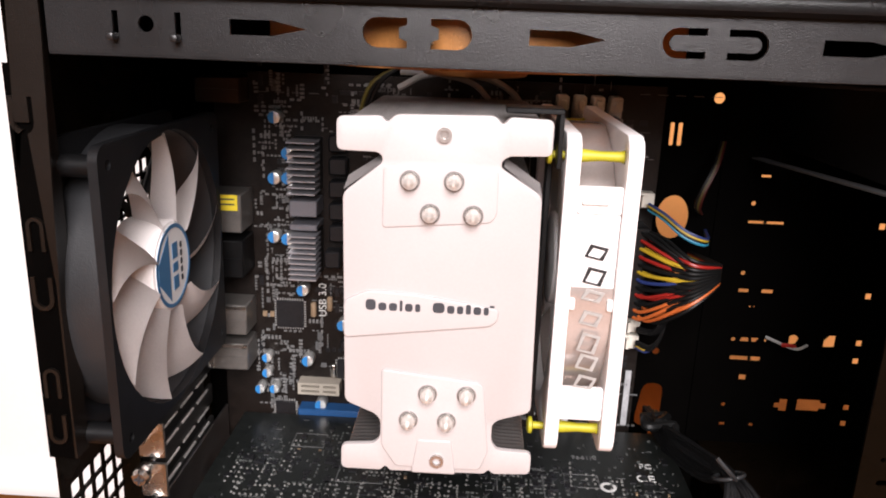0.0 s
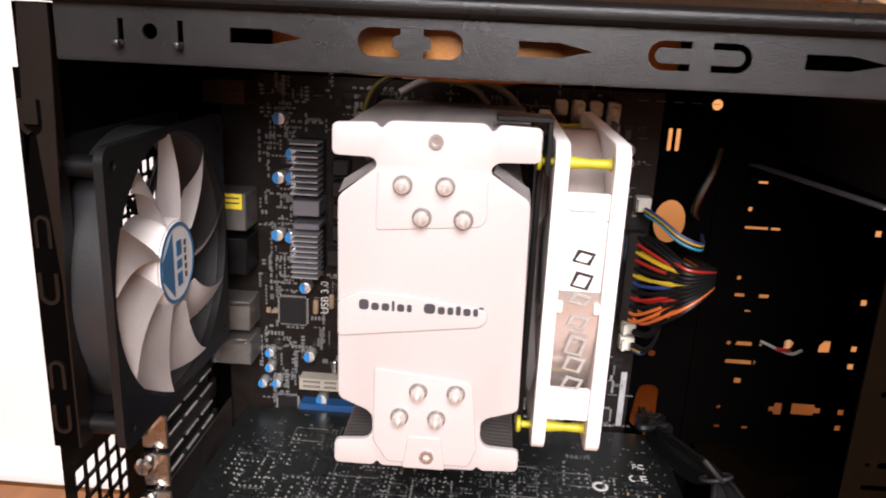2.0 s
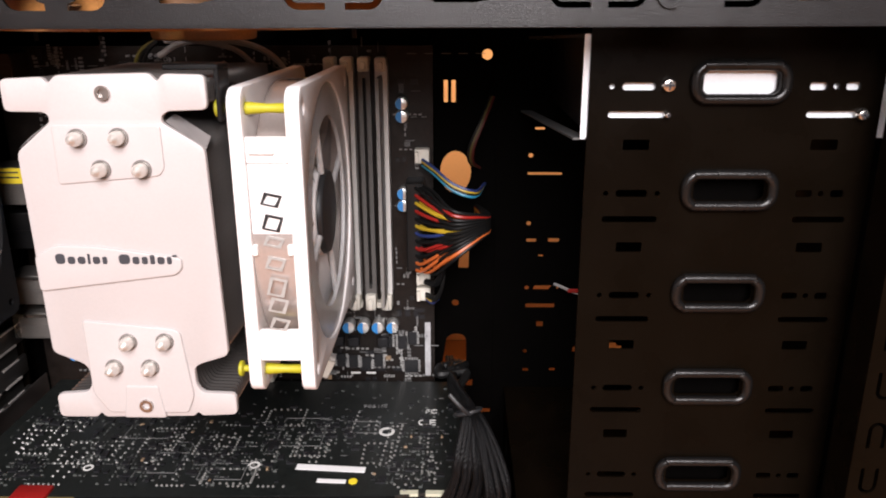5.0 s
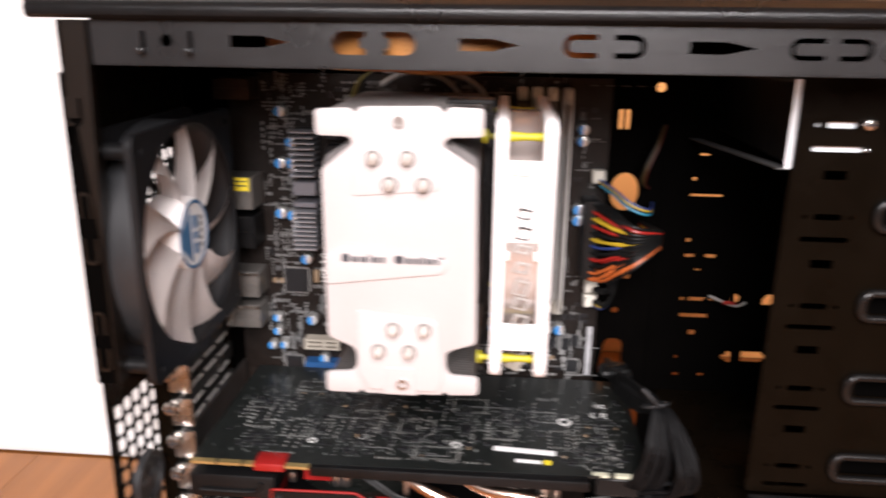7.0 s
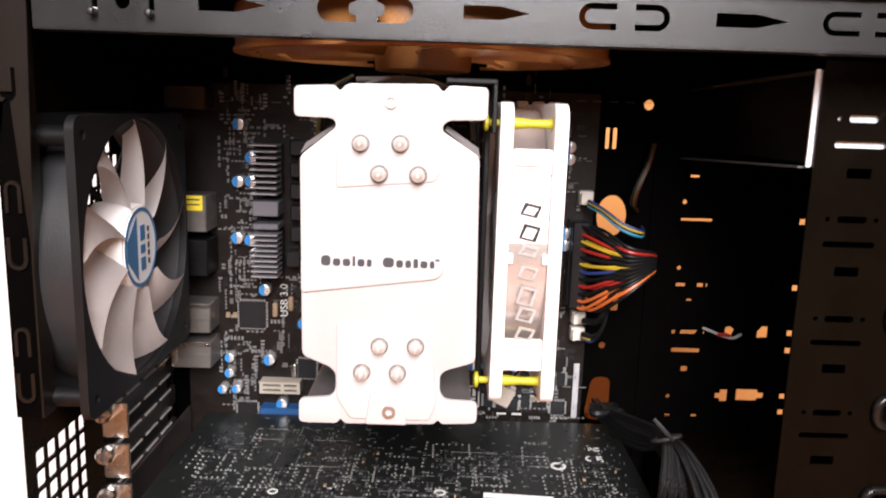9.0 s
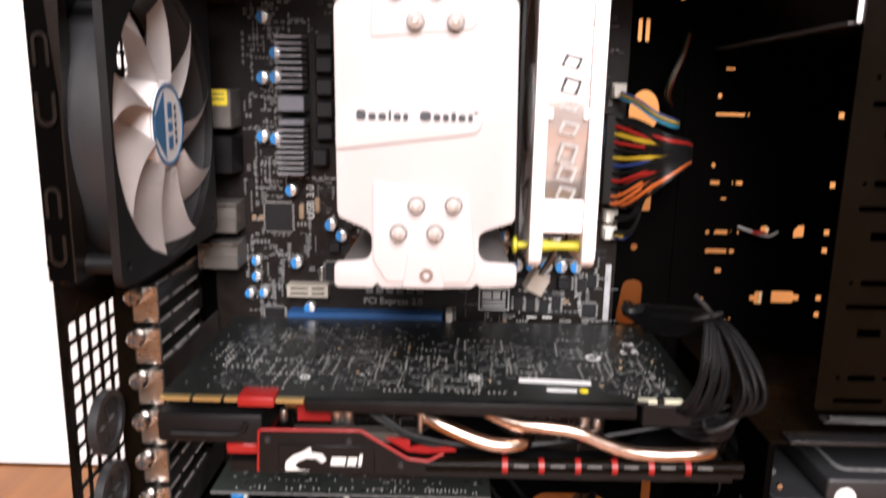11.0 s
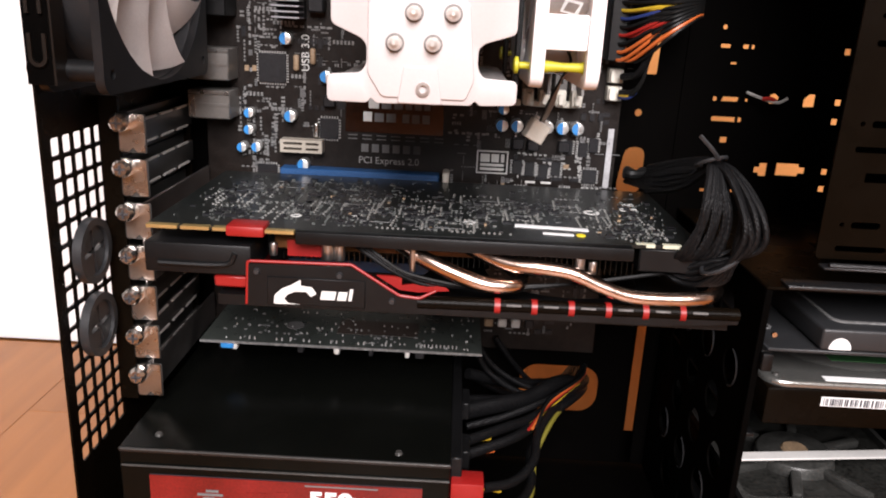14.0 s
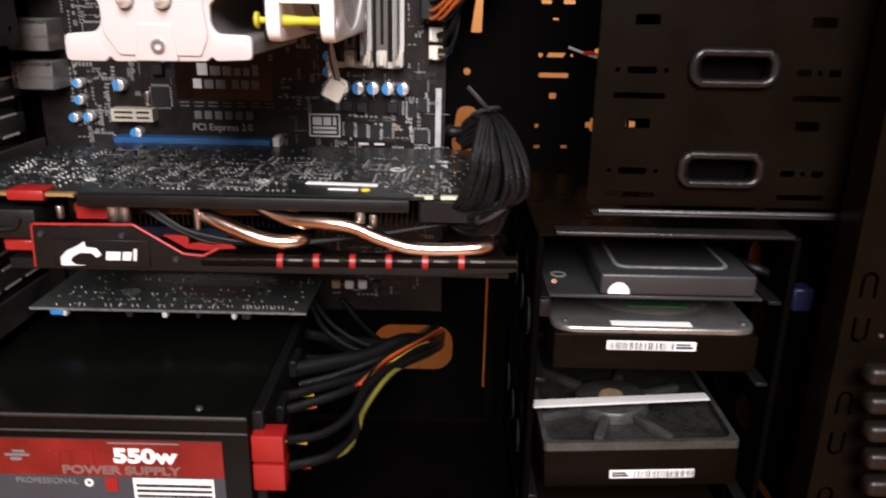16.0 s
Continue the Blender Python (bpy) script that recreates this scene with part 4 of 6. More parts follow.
for a in (20, 110, 200, 290):
    c, s = math.cos(radians(a)), math.sin(radians(a))
    part("strut", rod((0.2130, CY + 0.020 * c, CZ + 0.020 * s), (0.2130, CY + 0.0575 * c, CZ + 0.0575 * s), 0.0014, None, 8), HAZY, cfan, "clear plastic strut")
part("clear_ring", sheet(ring(CY, CZ, 0.0571, 48), [ring(CY, CZ, 0.0430, 48)], 0.0016, sideways(0.2136)), HAZY, cfan, "hazy clear plastic ring")
part("motor_back", rod((0.2122, CY, CZ), (0.2148, CY, CZ), 0.0195, 0.0185, 32, 0.0006), GREY_PLASTIC, cfan, "dark round motor back")
lead = thing("fan_lead", (0.203, 0.12, 0.247), "grey fan lead with a loose white plug hanging free", "cable")
for k in range(3):
    part("wire", tube([(0.2030 + 0.001 * k, 0.052, 0.296), (0.2070 + 0.001 * k, 0.050, 0.287), (0.2075, 0.075, 0.279), (0.2050 + 0.0012 * k, 0.095, 0.266), (0.2042 + 0.001 * k, 0.116, 0.2545)], 0.0006, 6), WIRE_GREY if k else SLEEVE, lead)
plug = moved(box((-0.0048, -0.004, -0.0050), (0.0048, 0.004, 0.0050), 0.0005), pose(0.2030, 0.1180, 0.2495, 0, 28, 12))
part("plug", plug, IVORY, lead, "ivory plastic plug")
part("plug_top", moved(box((-0.0042, -0.0030, 0.0050), (0.0042, 0.0030, 0.0068), 0.0004), pose(0.2030, 0.1180, 0.2495, 0, 28, 12)), SLOT_GREY, lead)

# ---- motherboard ----
BY = 0.1890
board = thing("motherboard", (0.137, 0.195, 0.10), "dark brown-black motherboard on the tray, dense with components", "motherboard")
PCB = mat("brown_black_circuit_board", (0.0105, 0.0078, 0.0066), 0.4, 0.0, 0.5, 220, 0.15, 1400, spec=0.2)
part("circuit_board", box((0.0165, BY, 0.100), (0.2585, BY + 0.0016, 0.4055)), PCB, board)
for x in (0.022, 0.137, 0.252):
    for z in (0.11, 0.245, 0.398):
        part("standoff", rod((x, BY + 0.0016, z), (x, 0.1974, z), 0.003, None, 6), BRASS, board)


def cap(x, z, r=0.0032, h=0.008, face=0.1810):
    """A can capacitor, silver on top with a blue half."""
    c = part("capacitor", rod((x, BY, z), (x, BY - h, z), r, None, 18, 0.0005), CAP_TOP, board, "silver capacitor with a blue marked half")
    k = 8
    half = [(x + r * 0.96 * math.cos(math.pi / 2 + math.pi * i / k), z + r * 0.96 * math.sin(math.pi / 2 + math.pi * i / k)) for i in range(k + 1)]
    part("blue_mark", sheet(half, [], 0.0002, facing(BY - h - 0.0003)), CAP_BLUE, c)


def shift(x, z, h, ex=0.17, ez=0.38, ey=-0.24):
    """Where a thing that stands h proud of the board is, if its top seems to lie at (x, z) on the board."""
    k = (BY - h - ey) / (BY - ey)
    return ex + (x - ex) * k, ez + (z - ez) * k


for x, z in ((0.049, 0.3815), (0.0481, 0.3478), (0.056, 0.362), (0.0557, 0.3482), (0.0471, 0.314), (0.0549, 0.313), (0.0631, 0.2825), (0.0654, 0.2382), (0.041, 0.239), (0.0407, 0.2291), (0.0362, 0.2184), (0.0449, 0.2189), (0.0729, 0.2096), (0.0865, 0.262), (0.0930, 0.2555)):
    cap(*shift(x, z, 0.008, 0.159, 0.43, -0.22), 0.0034 if x > 0.046 else 0.0028)
for i in range(6):
    cap(*shift(0.1886 + 0.0089 * i, 0.2420, 0.009, 0.262, 0.296, -0.267), 0.0036, 0.009)
cap(*shift(0.1889, 0.2513, 0.009, 0.262, 0.296, -0.267)), cap(*shift(0.1892, 0.2603, 0.009, 0.262, 0.296, -0.267))
for x, z in ((0.2415, 0.3245), (0.2415, 0.3175), (0.2415, 0.375), (0.2415, 0.368)):
    cap(x, z, 0.0034, 0.007)
SINK = mat("blue_grey_sink", (0.17, 0.17, 0.19), 0.4, 0.4)
PORT = mat("port_steel", (0.23, 0.215, 0.20), 0.34, 0.65)
# finned heat sinks beside the ports
for z0, z1, n in ((0.3440, 0.3720, 9), (0.2965, 0.3215, 9)):
    hs = part("heat_sink", box((0.0612, 0.1800, z0), (0.0758, BY, z1)), SMD_DARK, board, "finned grey heat sink")
    f = mesh_of("heat_fin", box((0.0610, 0.1660, 0.0), (0.0760, 0.1805, 0.0007)), mat("bright_sink_fin", (0.42, 0.42, 0.45), 0.35, 0.5))
    for i in range(n):
        piece("heat_fin", f, hs, Matrix.Translation((0, 0, z0 + (z1 - z0 - 0.0009) * i / (n - 1))))
hs = part("heat_sink", box((0.0612, 0.1700, 0.3312), (0.0760, BY, 0.3400), 0.0005), SINK, board)
part("heat_sink", box((0.0612, 0.1700, 0.3235), (0.0760, BY, 0.3270), 0.0005), SINK, board)
part("cpu_socket", box((0.118, 0.1850, 0.312), (0.180, BY, 0.365), 0.001), IVORY, board)
part("choke", box((0.078, 0.179, 0.300), (0.087, BY, 0.310), 0.001), SMD_DARK, board)
for i in range(5):
    part("choke", box((0.0805, 0.180, 0.3150 + 0.0125 * i), (0.0905, BY, 0.3245 + 0.0125 * i), 0.001), SMD_DARK, board, "dark square choke")
# rear ports
for z0, z1, d, mt in ((0.3215, 0.3425, 0.022, PORT), (0.2960, 0.3170, 0.022, BLACK), (0.2615, 0.2790, 0.020, PORT), (0.2400, 0.2560, 0.020, PORT), (0.3900, 0.4030, 0.018, mat("brown_port", (0.05, 0.025, 0.012), 0.4, 0.4))):
    pt = part("rear_port", join(box((0.0130, BY - d, z0), (0.0360, BY, z1), 0.0006), box((0.0130, BY - d - 0.0006, (z0 + z1) / 2 - 0.0008), (0.0355, BY - d + 0.001, (z0 + z1) / 2 + 0.0006))), mt, board, "metal rear port block")
    part("port_lip", join(box((0.0131, BY - d - 0.0009, z1 - 0.0022), (0.0358, BY - d - 0.0001, z1 - 0.0004)), box((0.0131, BY - d - 0.0009, z0 + 0.001), (0.0165, BY - d - 0.0001, z1 - 0.003))), STEEL, pt) if z0 < 0.28 else None
    if 0.32 < z0 < 0.33:
        st = part("yellow_sticker", box((0.0165, BY - d - 0.0012, 0.3340), (0.0345, BY - d - 0.0007, 0.3425)), LABEL_YELLOW, pt, "yellow printed sticker")
        for i in range(2):
            part("sticker_bar", box((0.0180, BY - d - 0.0015, 0.3370 + 0.0028 * i), (0.0330, BY - d - 0.00125, 0.3378 + 0.0028 * i)), INK, pt)
part("io_shield", sheet(rect(0.155, 0.2595, 0.1968, 0.4030), [], 0.0006, sideways(0.0012)), SHADE_IN, case, "thin dark port shield")
# memory slots
SLOT_DARK = mat("dark_slot_plastic", (0.10, 0.095, 0.09), 0.5)
for i, x in enumerate((0.2035, 0.2125, 0.2218, 0.2310)):
    mt = SLOT_GREY if i % 2 else SLOT_DARK
    rs = part("memory_slot", sheet(rect(x - 0.0033, 0.2645, x + 0.0033, 0.3960), [rect(x - 0.0009, 0.2680, x + 0.0009, 0.3890)], 0.0085, facing(BY - 0.0085)), mt, board, "pale grey memory slot" if i % 2 else "dark grey memory slot")
    for z0, z1 in ((0.2555, 0.2650), (0.3925, 0.4000)):
        part("slot_latch", join(box((x - 0.0030, BY - 0.0125, z0), (x + 0.0030, BY, z1), 0.0008), box((x - 0.0016, BY - 0.0150, z0 + 0.001), (x + 0.0016, BY - 0.0125, z1 - 0.002), 0.0006)), IVORY, rs, "ivory slot latch")
for x in (0.2125, 0.2310):
    mem = thing("memory_stick", (x, BY, 0.262), "grey memory stick edge-on in a pale slot", "memory", "memory sticks")
    part("stick", box((x - 0.0007, 0.160, 0.2635), (x + 0.0007, BY - 0.003, 0.3905)), mat("stick_grey", (0.20, 0.19, 0.18), 0.5), mem)
# expansion sockets
sl = part("small_socket", sheet(rect(0.0615, 0.2212, 0.0860, 0.2286), [rect(0.0635, 0.2226, 0.0742, 0.2241), rect(0.0635, 0.2257, 0.0742, 0.2272), rect(0.0765, 0.2226, 0.0840, 0.2241), rect(0.0765, 0.2257, 0.0840, 0.2272)], 0.0090, facing(BY - 0.0090)), mat("old_ivory", (0.40, 0.36, 0.30), 0.5), board, "short ivory expansion socket")
part("blue_socket", join(box((0.0615, BY - 0.0100, 0.2070), (0.1550, BY, 0.2122), 0.0006), box((0.0645, BY - 0.0103, 0.2093), (0.1520, BY - 0.0098, 0.2102))), BLUE, board, "long blue graphics socket")
part("socket_latch", box((0.1570, BY - 0.0130, 0.2075), (0.1610, BY, 0.2145), 0.0008), IVORY, board, "ivory socket latch")
for z in (0.150, 0.128):
    part("pci_socket", box((0.062, BY - 0.010, z), (0.155, BY, z + 0.007), 0.0006), IVORY if z < 0.14 else BLUE, board)
part("white_edge_strip", box((0.2528, BY - 0.0010, 0.2080), (0.2562, BY - 0.0001, 0.2432)), mat("dull_white_strip", (0.36, 0.36, 0.37), 0.6, 0, 0.25, 300), board, "white printed barcode strip")
atx = part("power_socket", box((0.2435, BY - 0.0130, 0.2830), (0.2535, BY, 0.3330), 0.0008), GREY_PLASTIC, board)
for z in (0.2700, 0.2600, 0.3420):
    part("pin_header", join(box((0.2485, BY - 0.0075, z), (0.2565, BY, z + 0.0080), 0.0004), box((0.2490, BY - 0.0110, z + 0.001), (0.2505, BY - 0.0075, z + 0.007))), IVORY, board, "ivory pin header")
for x in (0.196, 0.212, 0.228):
    part("pin_header", box((x - 0.007, BY - 0.006, 0.2545), (x + 0.004, BY, 0.2580), 0.0004), IVORY, board)
for i in range(4):
    part("button_switch", box((0.1880 + 0.0085 * i, BY - 0.0035, 0.1155), (0.1935 + 0.0085 * i, BY, 0.1208), 0.0006), (SMD_TAN, SLOT_GREY, SLOT_GREY, SMD_DARK)[i], board)
# chips with legs
for x0, z0, x1, z1 in ((0.0480, 0.2600, 0.0640, 0.2765), (0.0835, 0.2290, 0.0945, 0.2410), (0.240, 0.210, 0.2485, 0.2185), (0.046, 0.202, 0.058, 0.212), (0.130, 0.120, 0.165, 0.140)):
    ch2 = part("chip", box((x0, BY - 0.0016, z0), (x1, BY, z1), 0.0003), SMD_DARK, board, "black square chip")
    legs = []
    n = int((x1 - x0) / 0.0014)
    for i in range(n):
        u = x0 + (x1 - x0) * (i + 0.5) / n
        legs += [box((u - 0.0003, BY - 0.0006, z0 - 0.0012), (u + 0.0003, BY, z0)), box((u - 0.0003, BY - 0.0006, z1), (u + 0.0003, BY, z1 + 0.0012))]
        v = z0 + (z1 - z0) * (i + 0.5) / n
        legs += [box((x0 - 0.0012, BY - 0.0006, v - 0.0003), (x0, BY, v + 0.0003)), box((x1, BY - 0.0006, v - 0.0003), (x1 + 0.0012, BY, v + 0.0003))]
    tagged(part("chip_legs", join(*legs), TIN, ch2), kind="stuff")
for x, z in ((0.0795, 0.276), (0.0815, 0.234), (0.0700, 0.2720)):
    part("crystal", box((x - 0.0016, BY - 0.0035, z - 0.0045), (x + 0.0016, BY, z + 0.0045), 0.0012, 3), SMD_TAN if z > 0.25 else STEEL, board, "small metal crystal can")
for x0, z0 in ((0.0945, 0.262), (0.0860, 0.248), (0.2060, 0.2285), (0.1970, 0.2290), (0.2240, 0.2285)):
    part("choke", box((x0, BY - 0.005, z0), (x0 + 0.0068, BY, z0 + 0.0062), 0.0006), SMD_DARK, board)
rng = random.Random(4)


def scatter(n, area, clear, size, y, rows=4):
    """Tiny parts on a board that faces the opening, set out in short rows as boards have them."""
    out = []
    while len(out) < n:
        x, z = rng.uniform(area[0], area[2]), rng.uniform(area[1], area[3])
        w, h = rng.choice(size)
        if rng.random() < 0.5:
            w, h = h, w
        across = rng.random() < 0.5
        d = rng.uniform(0.0005, 0.0012)
        for k in range(rng.randint(1, rows)):
            u, v = (x + k * 3.6 * w, z) if across else (x, z + k * 3.6 * h)
            if not any(a < u < c and b < v < e for a, b, c, e in clear):
                out.append(box((u - w, y - d, v - h), (u + w, y, v + h)))
    return join(*out)


keep = [(0.06, 0.295, 0.092, 0.375), (0.118, 0.31, 0.18, 0.366), (0.199, 0.252, 0.236, 0.401), (0.060, 0.206, 0.162, 0.2275), (0.096, 0.2135, 0.160, 0.2560), (0.176, 0.212, 0.197, 0.2275), (0.047, 0.258, 0.066, 0.278), (0.083, 0.228, 0.096, 0.242)]
area = (0.038, 0.11, 0.250, 0.402)
tagged(part("component_scatter", scatter(1700, area, keep, ((0.0008, 0.0004), (0.0005, 0.0003), (0.0011, 0.0006)), BY, 6), SMD_PALE, board, "rows of tiny pale components"), kind="stuff")
tagged(part("component_scatter", scatter(260, area, keep, ((0.0020, 0.0014), (0.0028, 0.0012), (0.0012, 0.0010)), BY, 3), SMD_DARK, board), kind="stuff")
tagged(part("component_scatter", scatter(20, area, keep, ((0.0010, 0.0006), (0.0016, 0.0012)), BY), SMD_TAN, board), kind="stuff")
tagged(part("component_scatter", scatter(420, (0.036, 0.200, 0.062, 0.400), keep, ((0.0008, 0.0004), (0.0011, 0.0006), (0.0006, 0.0005)), BY, 6), SMD_PALE, board, "close rows of small tinned components"), kind="stuff")
tagged(part("component_scatter", scatter(110, (0.196, 0.2065, 0.250, 0.240), keep, ((0.0008, 0.0004), (0.0006, 0.0005)), BY, 5), TIN, board), kind="stuff")
tagged(part("fine_print", scatter(700, area, keep, ((0.0016, 0.00016), (0.0026, 0.00016), (0.0007, 0.0003)), BY - 0.0001, 5), SILK_DIM, board, "fine grey printed marks"), kind="stuff")
# small clusters of packages under the memory slots
for i, (x, z) in enumerate(((0.2085, 0.2170), (0.2165, 0.2160), (0.2240, 0.2180), (0.2300, 0.2310), (0.2390, 0.2300), (0.2450, 0.2330), (0.2010, 0.2180))):
    part("package", box((x - 0.0028, BY - 0.0014, z - 0.0042), (x + 0.0028, BY, z + 0.0042), 0.0003), SMD_DARK, board)
    tagged(part("package_legs", join(*[box((x + s * 0.0034 - 0.0007, BY - 0.0007, z - 0.0038 + 0.0014 * k), (x + s * 0.0034 + 0.0007, BY, z - 0.0031 + 0.0014 * k)) for s in (-1, 1) for k in range(6)]), TIN, board), kind="stuff")


def on_board(x, z, turn=0):
    return pose(x, BY - 0.0002, z, 90, 0, 0) @ pose(0, 0, 0, 0, 0, turn)


part("print", letters("USB 3.0", 0.0064, on_board(0.0752, 0.2775, 90), 0.0001), SILK, board, "white printed words")
part("print", letters("PCI Express 2.0", 0.0058, on_board(0.1245, 0.2172), 0.0001, 0.98), mat("soft_print", (0.30, 0.30, 0.29), 0.7), board, "white printed words")
part("print", letters("CPU", 0.0058, on_board(0.112, 0.3975), 0.0001), SILK_DIM, board)
stk = part("glossy_sticker", box((0.0985, BY - 0.0006, 0.2340), (0.1560, BY - 0.0001, 0.2575)), mat("brown_foil", (0.042, 0.029, 0.025), 0.16, 0.9, 0.2, 80, 0.05, 900), board, "brown foil sticker with pale bars")
for x0, x1, z0, z1 in ((0.112, 0.118, 0.2482, 0.2552), (0.1195, 0.1255, 0.2482, 0.2535), (0.127, 0.132, 0.2482, 0.2535), (0.1335, 0.1375, 0.2482, 0.2525), (0.139, 0.143, 0.2482, 0.2525), (0.1445, 0.148, 0.2482, 0.2545), (0.109, 0.114, 0.2405, 0.2460), (0.1155, 0.121, 0.2405, 0.2455), (0.1225, 0.128, 0.2405, 0.2455), (0.132, 0.136, 0.2405, 0.2455), (0.1375, 0.142, 0.2405, 0.2455), (0.1435, 0.148, 0.2405, 0.2455)):
    part("sticker_bar", box((x0, BY - 0.0009, z0), (x1, BY - 0.0007, z1)), SILK if x0 < 0.1145 else SILK_DIM, stk)
for i in range(6):
    part("print_bar", box((0.108 + 0.0062 * i, BY - 0.0002, 0.2222), (0.1122 + 0.0062 * i, BY + 0.0001, 0.2270)), SILK_DIM, board)
for k in range(2):
    for i in range(7):
        part("print_dash", box((0.100 + 0.0085 * i, BY - 0.0002, 0.2296 + 0.0022 * k), (0.1055 + 0.0085 * i, BY + 0.0001, 0.2302 + 0.0022 * k)), SILK_DIM, board)
emblem = part("printed_frame", sheet(rect(0.1768, 0.2130, 0.1955, 0.2268), [rect(0.1776, 0.2138, 0.1947, 0.2260)], 0.0002, facing(BY - 0.0002)), SILK, board, "white printed box with plain bars")
for x0, x1, z0, z1 in ((0.179, 0.1845, 0.2200, 0.2248), (0.1855, 0.1900, 0.2200, 0.2248), (0.1912, 0.1932, 0.2200, 0.2248), (0.179, 0.1932, 0.2175, 0.2190), (0.179, 0.1932, 0.2150, 0.2165)):
    part("print_bar", box((x0, BY - 0.0003, z0), (x1, BY, z1)), SILK, emblem)
for x, z in ((0.2065, 0.2085), (0.2160, 0.2085)):
    part("print_bar", box((x, BY - 0.0002, z), (x + 0.006, BY, z + 0.0012)), SILK, board)

# ---- graphics card ----
gpu = thing("graphics_card", (0.15, 0.12, 0.17), "black graphics card with red shroud trim and copper heat pipes", "graphics card")
GZ = 0.2088
GPCB = mat("black_circuit_board", (0.0100, 0.0116, 0.0110), 0.32, 0.0, 0.6, 420, 0.2, 1400, spec=0.38)
part("circuit_board", sheet([(0.0300, 0.0585), (0.0950, 0.0615), (0.2440, 0.0650), (0.2765, 0.0700), (0.2765, 0.1780), (0.0300, 0.1780)], [], 0.0016, flat(GZ - 0.0016)), GPCB, gpu, "black circuit board")
for x0, x1 in ((0.0305, 0.0440), (0.0455, 0.0580), (0.0595, 0.0655), (0.0825, 0.0950)):
    part("gold_edge", box((x0, 0.0575, GZ - 0.0013), (x1, 0.0612, GZ + 0.0002)), BRASS, gpu, "gold contact edge")
part("red_cap", box((0.0655, 0.0562, GZ - 0.0032), (0.0822, 0.0690, GZ + 0.0016), 0.0010, 2), RED, gpu, "red rubber connector cap")
part("stiffener", box((0.0952, 0.0590, GZ - 0.0062), (0.2440, 0.0655, GZ - 0.0002), 0.0008, 2), BLACK, gpu, "black metal stiffener bar")
for x0 in (0.2460, 0.2580):
    part("gold_edge", box((x0, 0.0660, GZ - 0.0013), (x0 + 0.0085, 0.0690, GZ + 0.0002)), mat("pale_edge", (0.5, 0.5, 0.38), 0.4), gpu)
part("bracket", box((0.0165, 0.0860, 0.1690), (0.0178, 0.1850, 0.2100), 0.0003), ALU, gpu, "steel slot bracket")
stick = part("barcode_label", moved(box((-0.0172, -0.0022, 0), (0.0172, 0.0022, 0.0003)), pose(0.2105, 0.0860, GZ + 0.0001, 0, 0, -4)), LABEL, gpu, "white barcode label")
part("small_label", moved(box((-0.0070, -0.0014, 0), (0.0070, 0.0014, 0.0003)), pose(0.2125, 0.0755, GZ + 0.0001, 0, 0, -3)), LABEL, gpu)
part("yellow_dot", rod((0.2228, 0.0755, GZ), (0.2228, 0.0755, GZ + 0.0004), 0.0022, None, 14), LABEL_YELLOW, gpu)
rg = random.Random(9)


def strewn(n, size, tall, clusters, z, area):
    out = []
    for _ in range(n):
        if clusters and rg.random() < 0.9:
            cx, cy, sx, sy = rg.choice(clusters)
            x, y = rg.gauss(cx, sx), rg.gauss(cy, sy)
            x, y = round(x / 0.0023) * 0.0023, round(y / 0.0034) * 0.0034
        else:
            x, y = rg.uniform(area[0], area[2]), rg.uniform(area[1], area[3])
        if not (area[0] < x < area[2] and area[1] < y < area[3]) or (0.192 < x < 0.230 and y < 0.0905):
            continue
        w, h = rg.choice(size)
        if rg.random() < 0.5:
            w, h = h, w
        out.append(box((x - w, y - h, z), (x + w, y + h, z + rg.uniform(*tall))))
    return join(*out)


CL = [(0.06, 0.085, 0.008, 0.010), (0.09, 0.10, 0.010, 0.014), (0.115, 0.085, 0.006, 0.016), (0.135, 0.12, 0.012, 0.016), (0.150, 0.088, 0.008, 0.008), (0.175, 0.110, 0.010, 0.014), (0.205, 0.12, 0.010, 0.010), (0.245, 0.085, 0.010, 0.008), (0.055, 0.13, 0.012, 0.012), (0.10, 0.145, 0.014, 0.012), (0.255, 0.12, 0.010, 0.014)]
AR = (0.036, 0.068, 0.272, 0.172)
tagged(part("component_scatter", strewn(780, ((0.0007, 0.0003), (0.0004, 0.0003), (0.0009, 0.0004)), (0.0004, 0.0009), CL, GZ, AR), mat("dull_component", (0.065, 0.07, 0.066), 0.45, 0.0, 0.6, 400, 0.0, 900), gpu, "dense tiny pale components"), kind="stuff")
tagged(part("component_scatter", strewn(330, ((0.0014, 0.0010), (0.0020, 0.0014), (0.0009, 0.0007)), (0.0005, 0.0012), CL, GZ, AR), SMD_DARK, gpu), kind="stuff")
tagged(part("component_scatter", strewn(14, ((0.0008, 0.0005), (0.0010, 0.0007)), (0.0005, 0.0010), CL, GZ, AR), SMD_TAN, gpu), kind="stuff")
pts = []
spots = []
for k in range(26):
    x, y, n = 0.040 + 0.0088 * k + rg.uniform(-0.002, 0.002), rg.uniform(0.074, 0.120), rg.randint(4, 9)
    spots += [(x + 0.0003 * i, y + 0.0042 * i) for i in range(n)] + ([(x + 0.0046, y + 0.0042 * i) for i in range(n)] if k % 3 == 0 else [])
for k in range(12):
    x, y = rg.uniform(0.04, 0.25), rg.choice((0.071, 0.078, 0.092, 0.105, 0.126))
    spots += [(x + 0.0024 * i, y) for i in range(rg.randint(3, 7))]
for k in range(44):
    spots.append((rg.gauss(0.254, 0.010), rg.gauss(0.084, 0.009)))
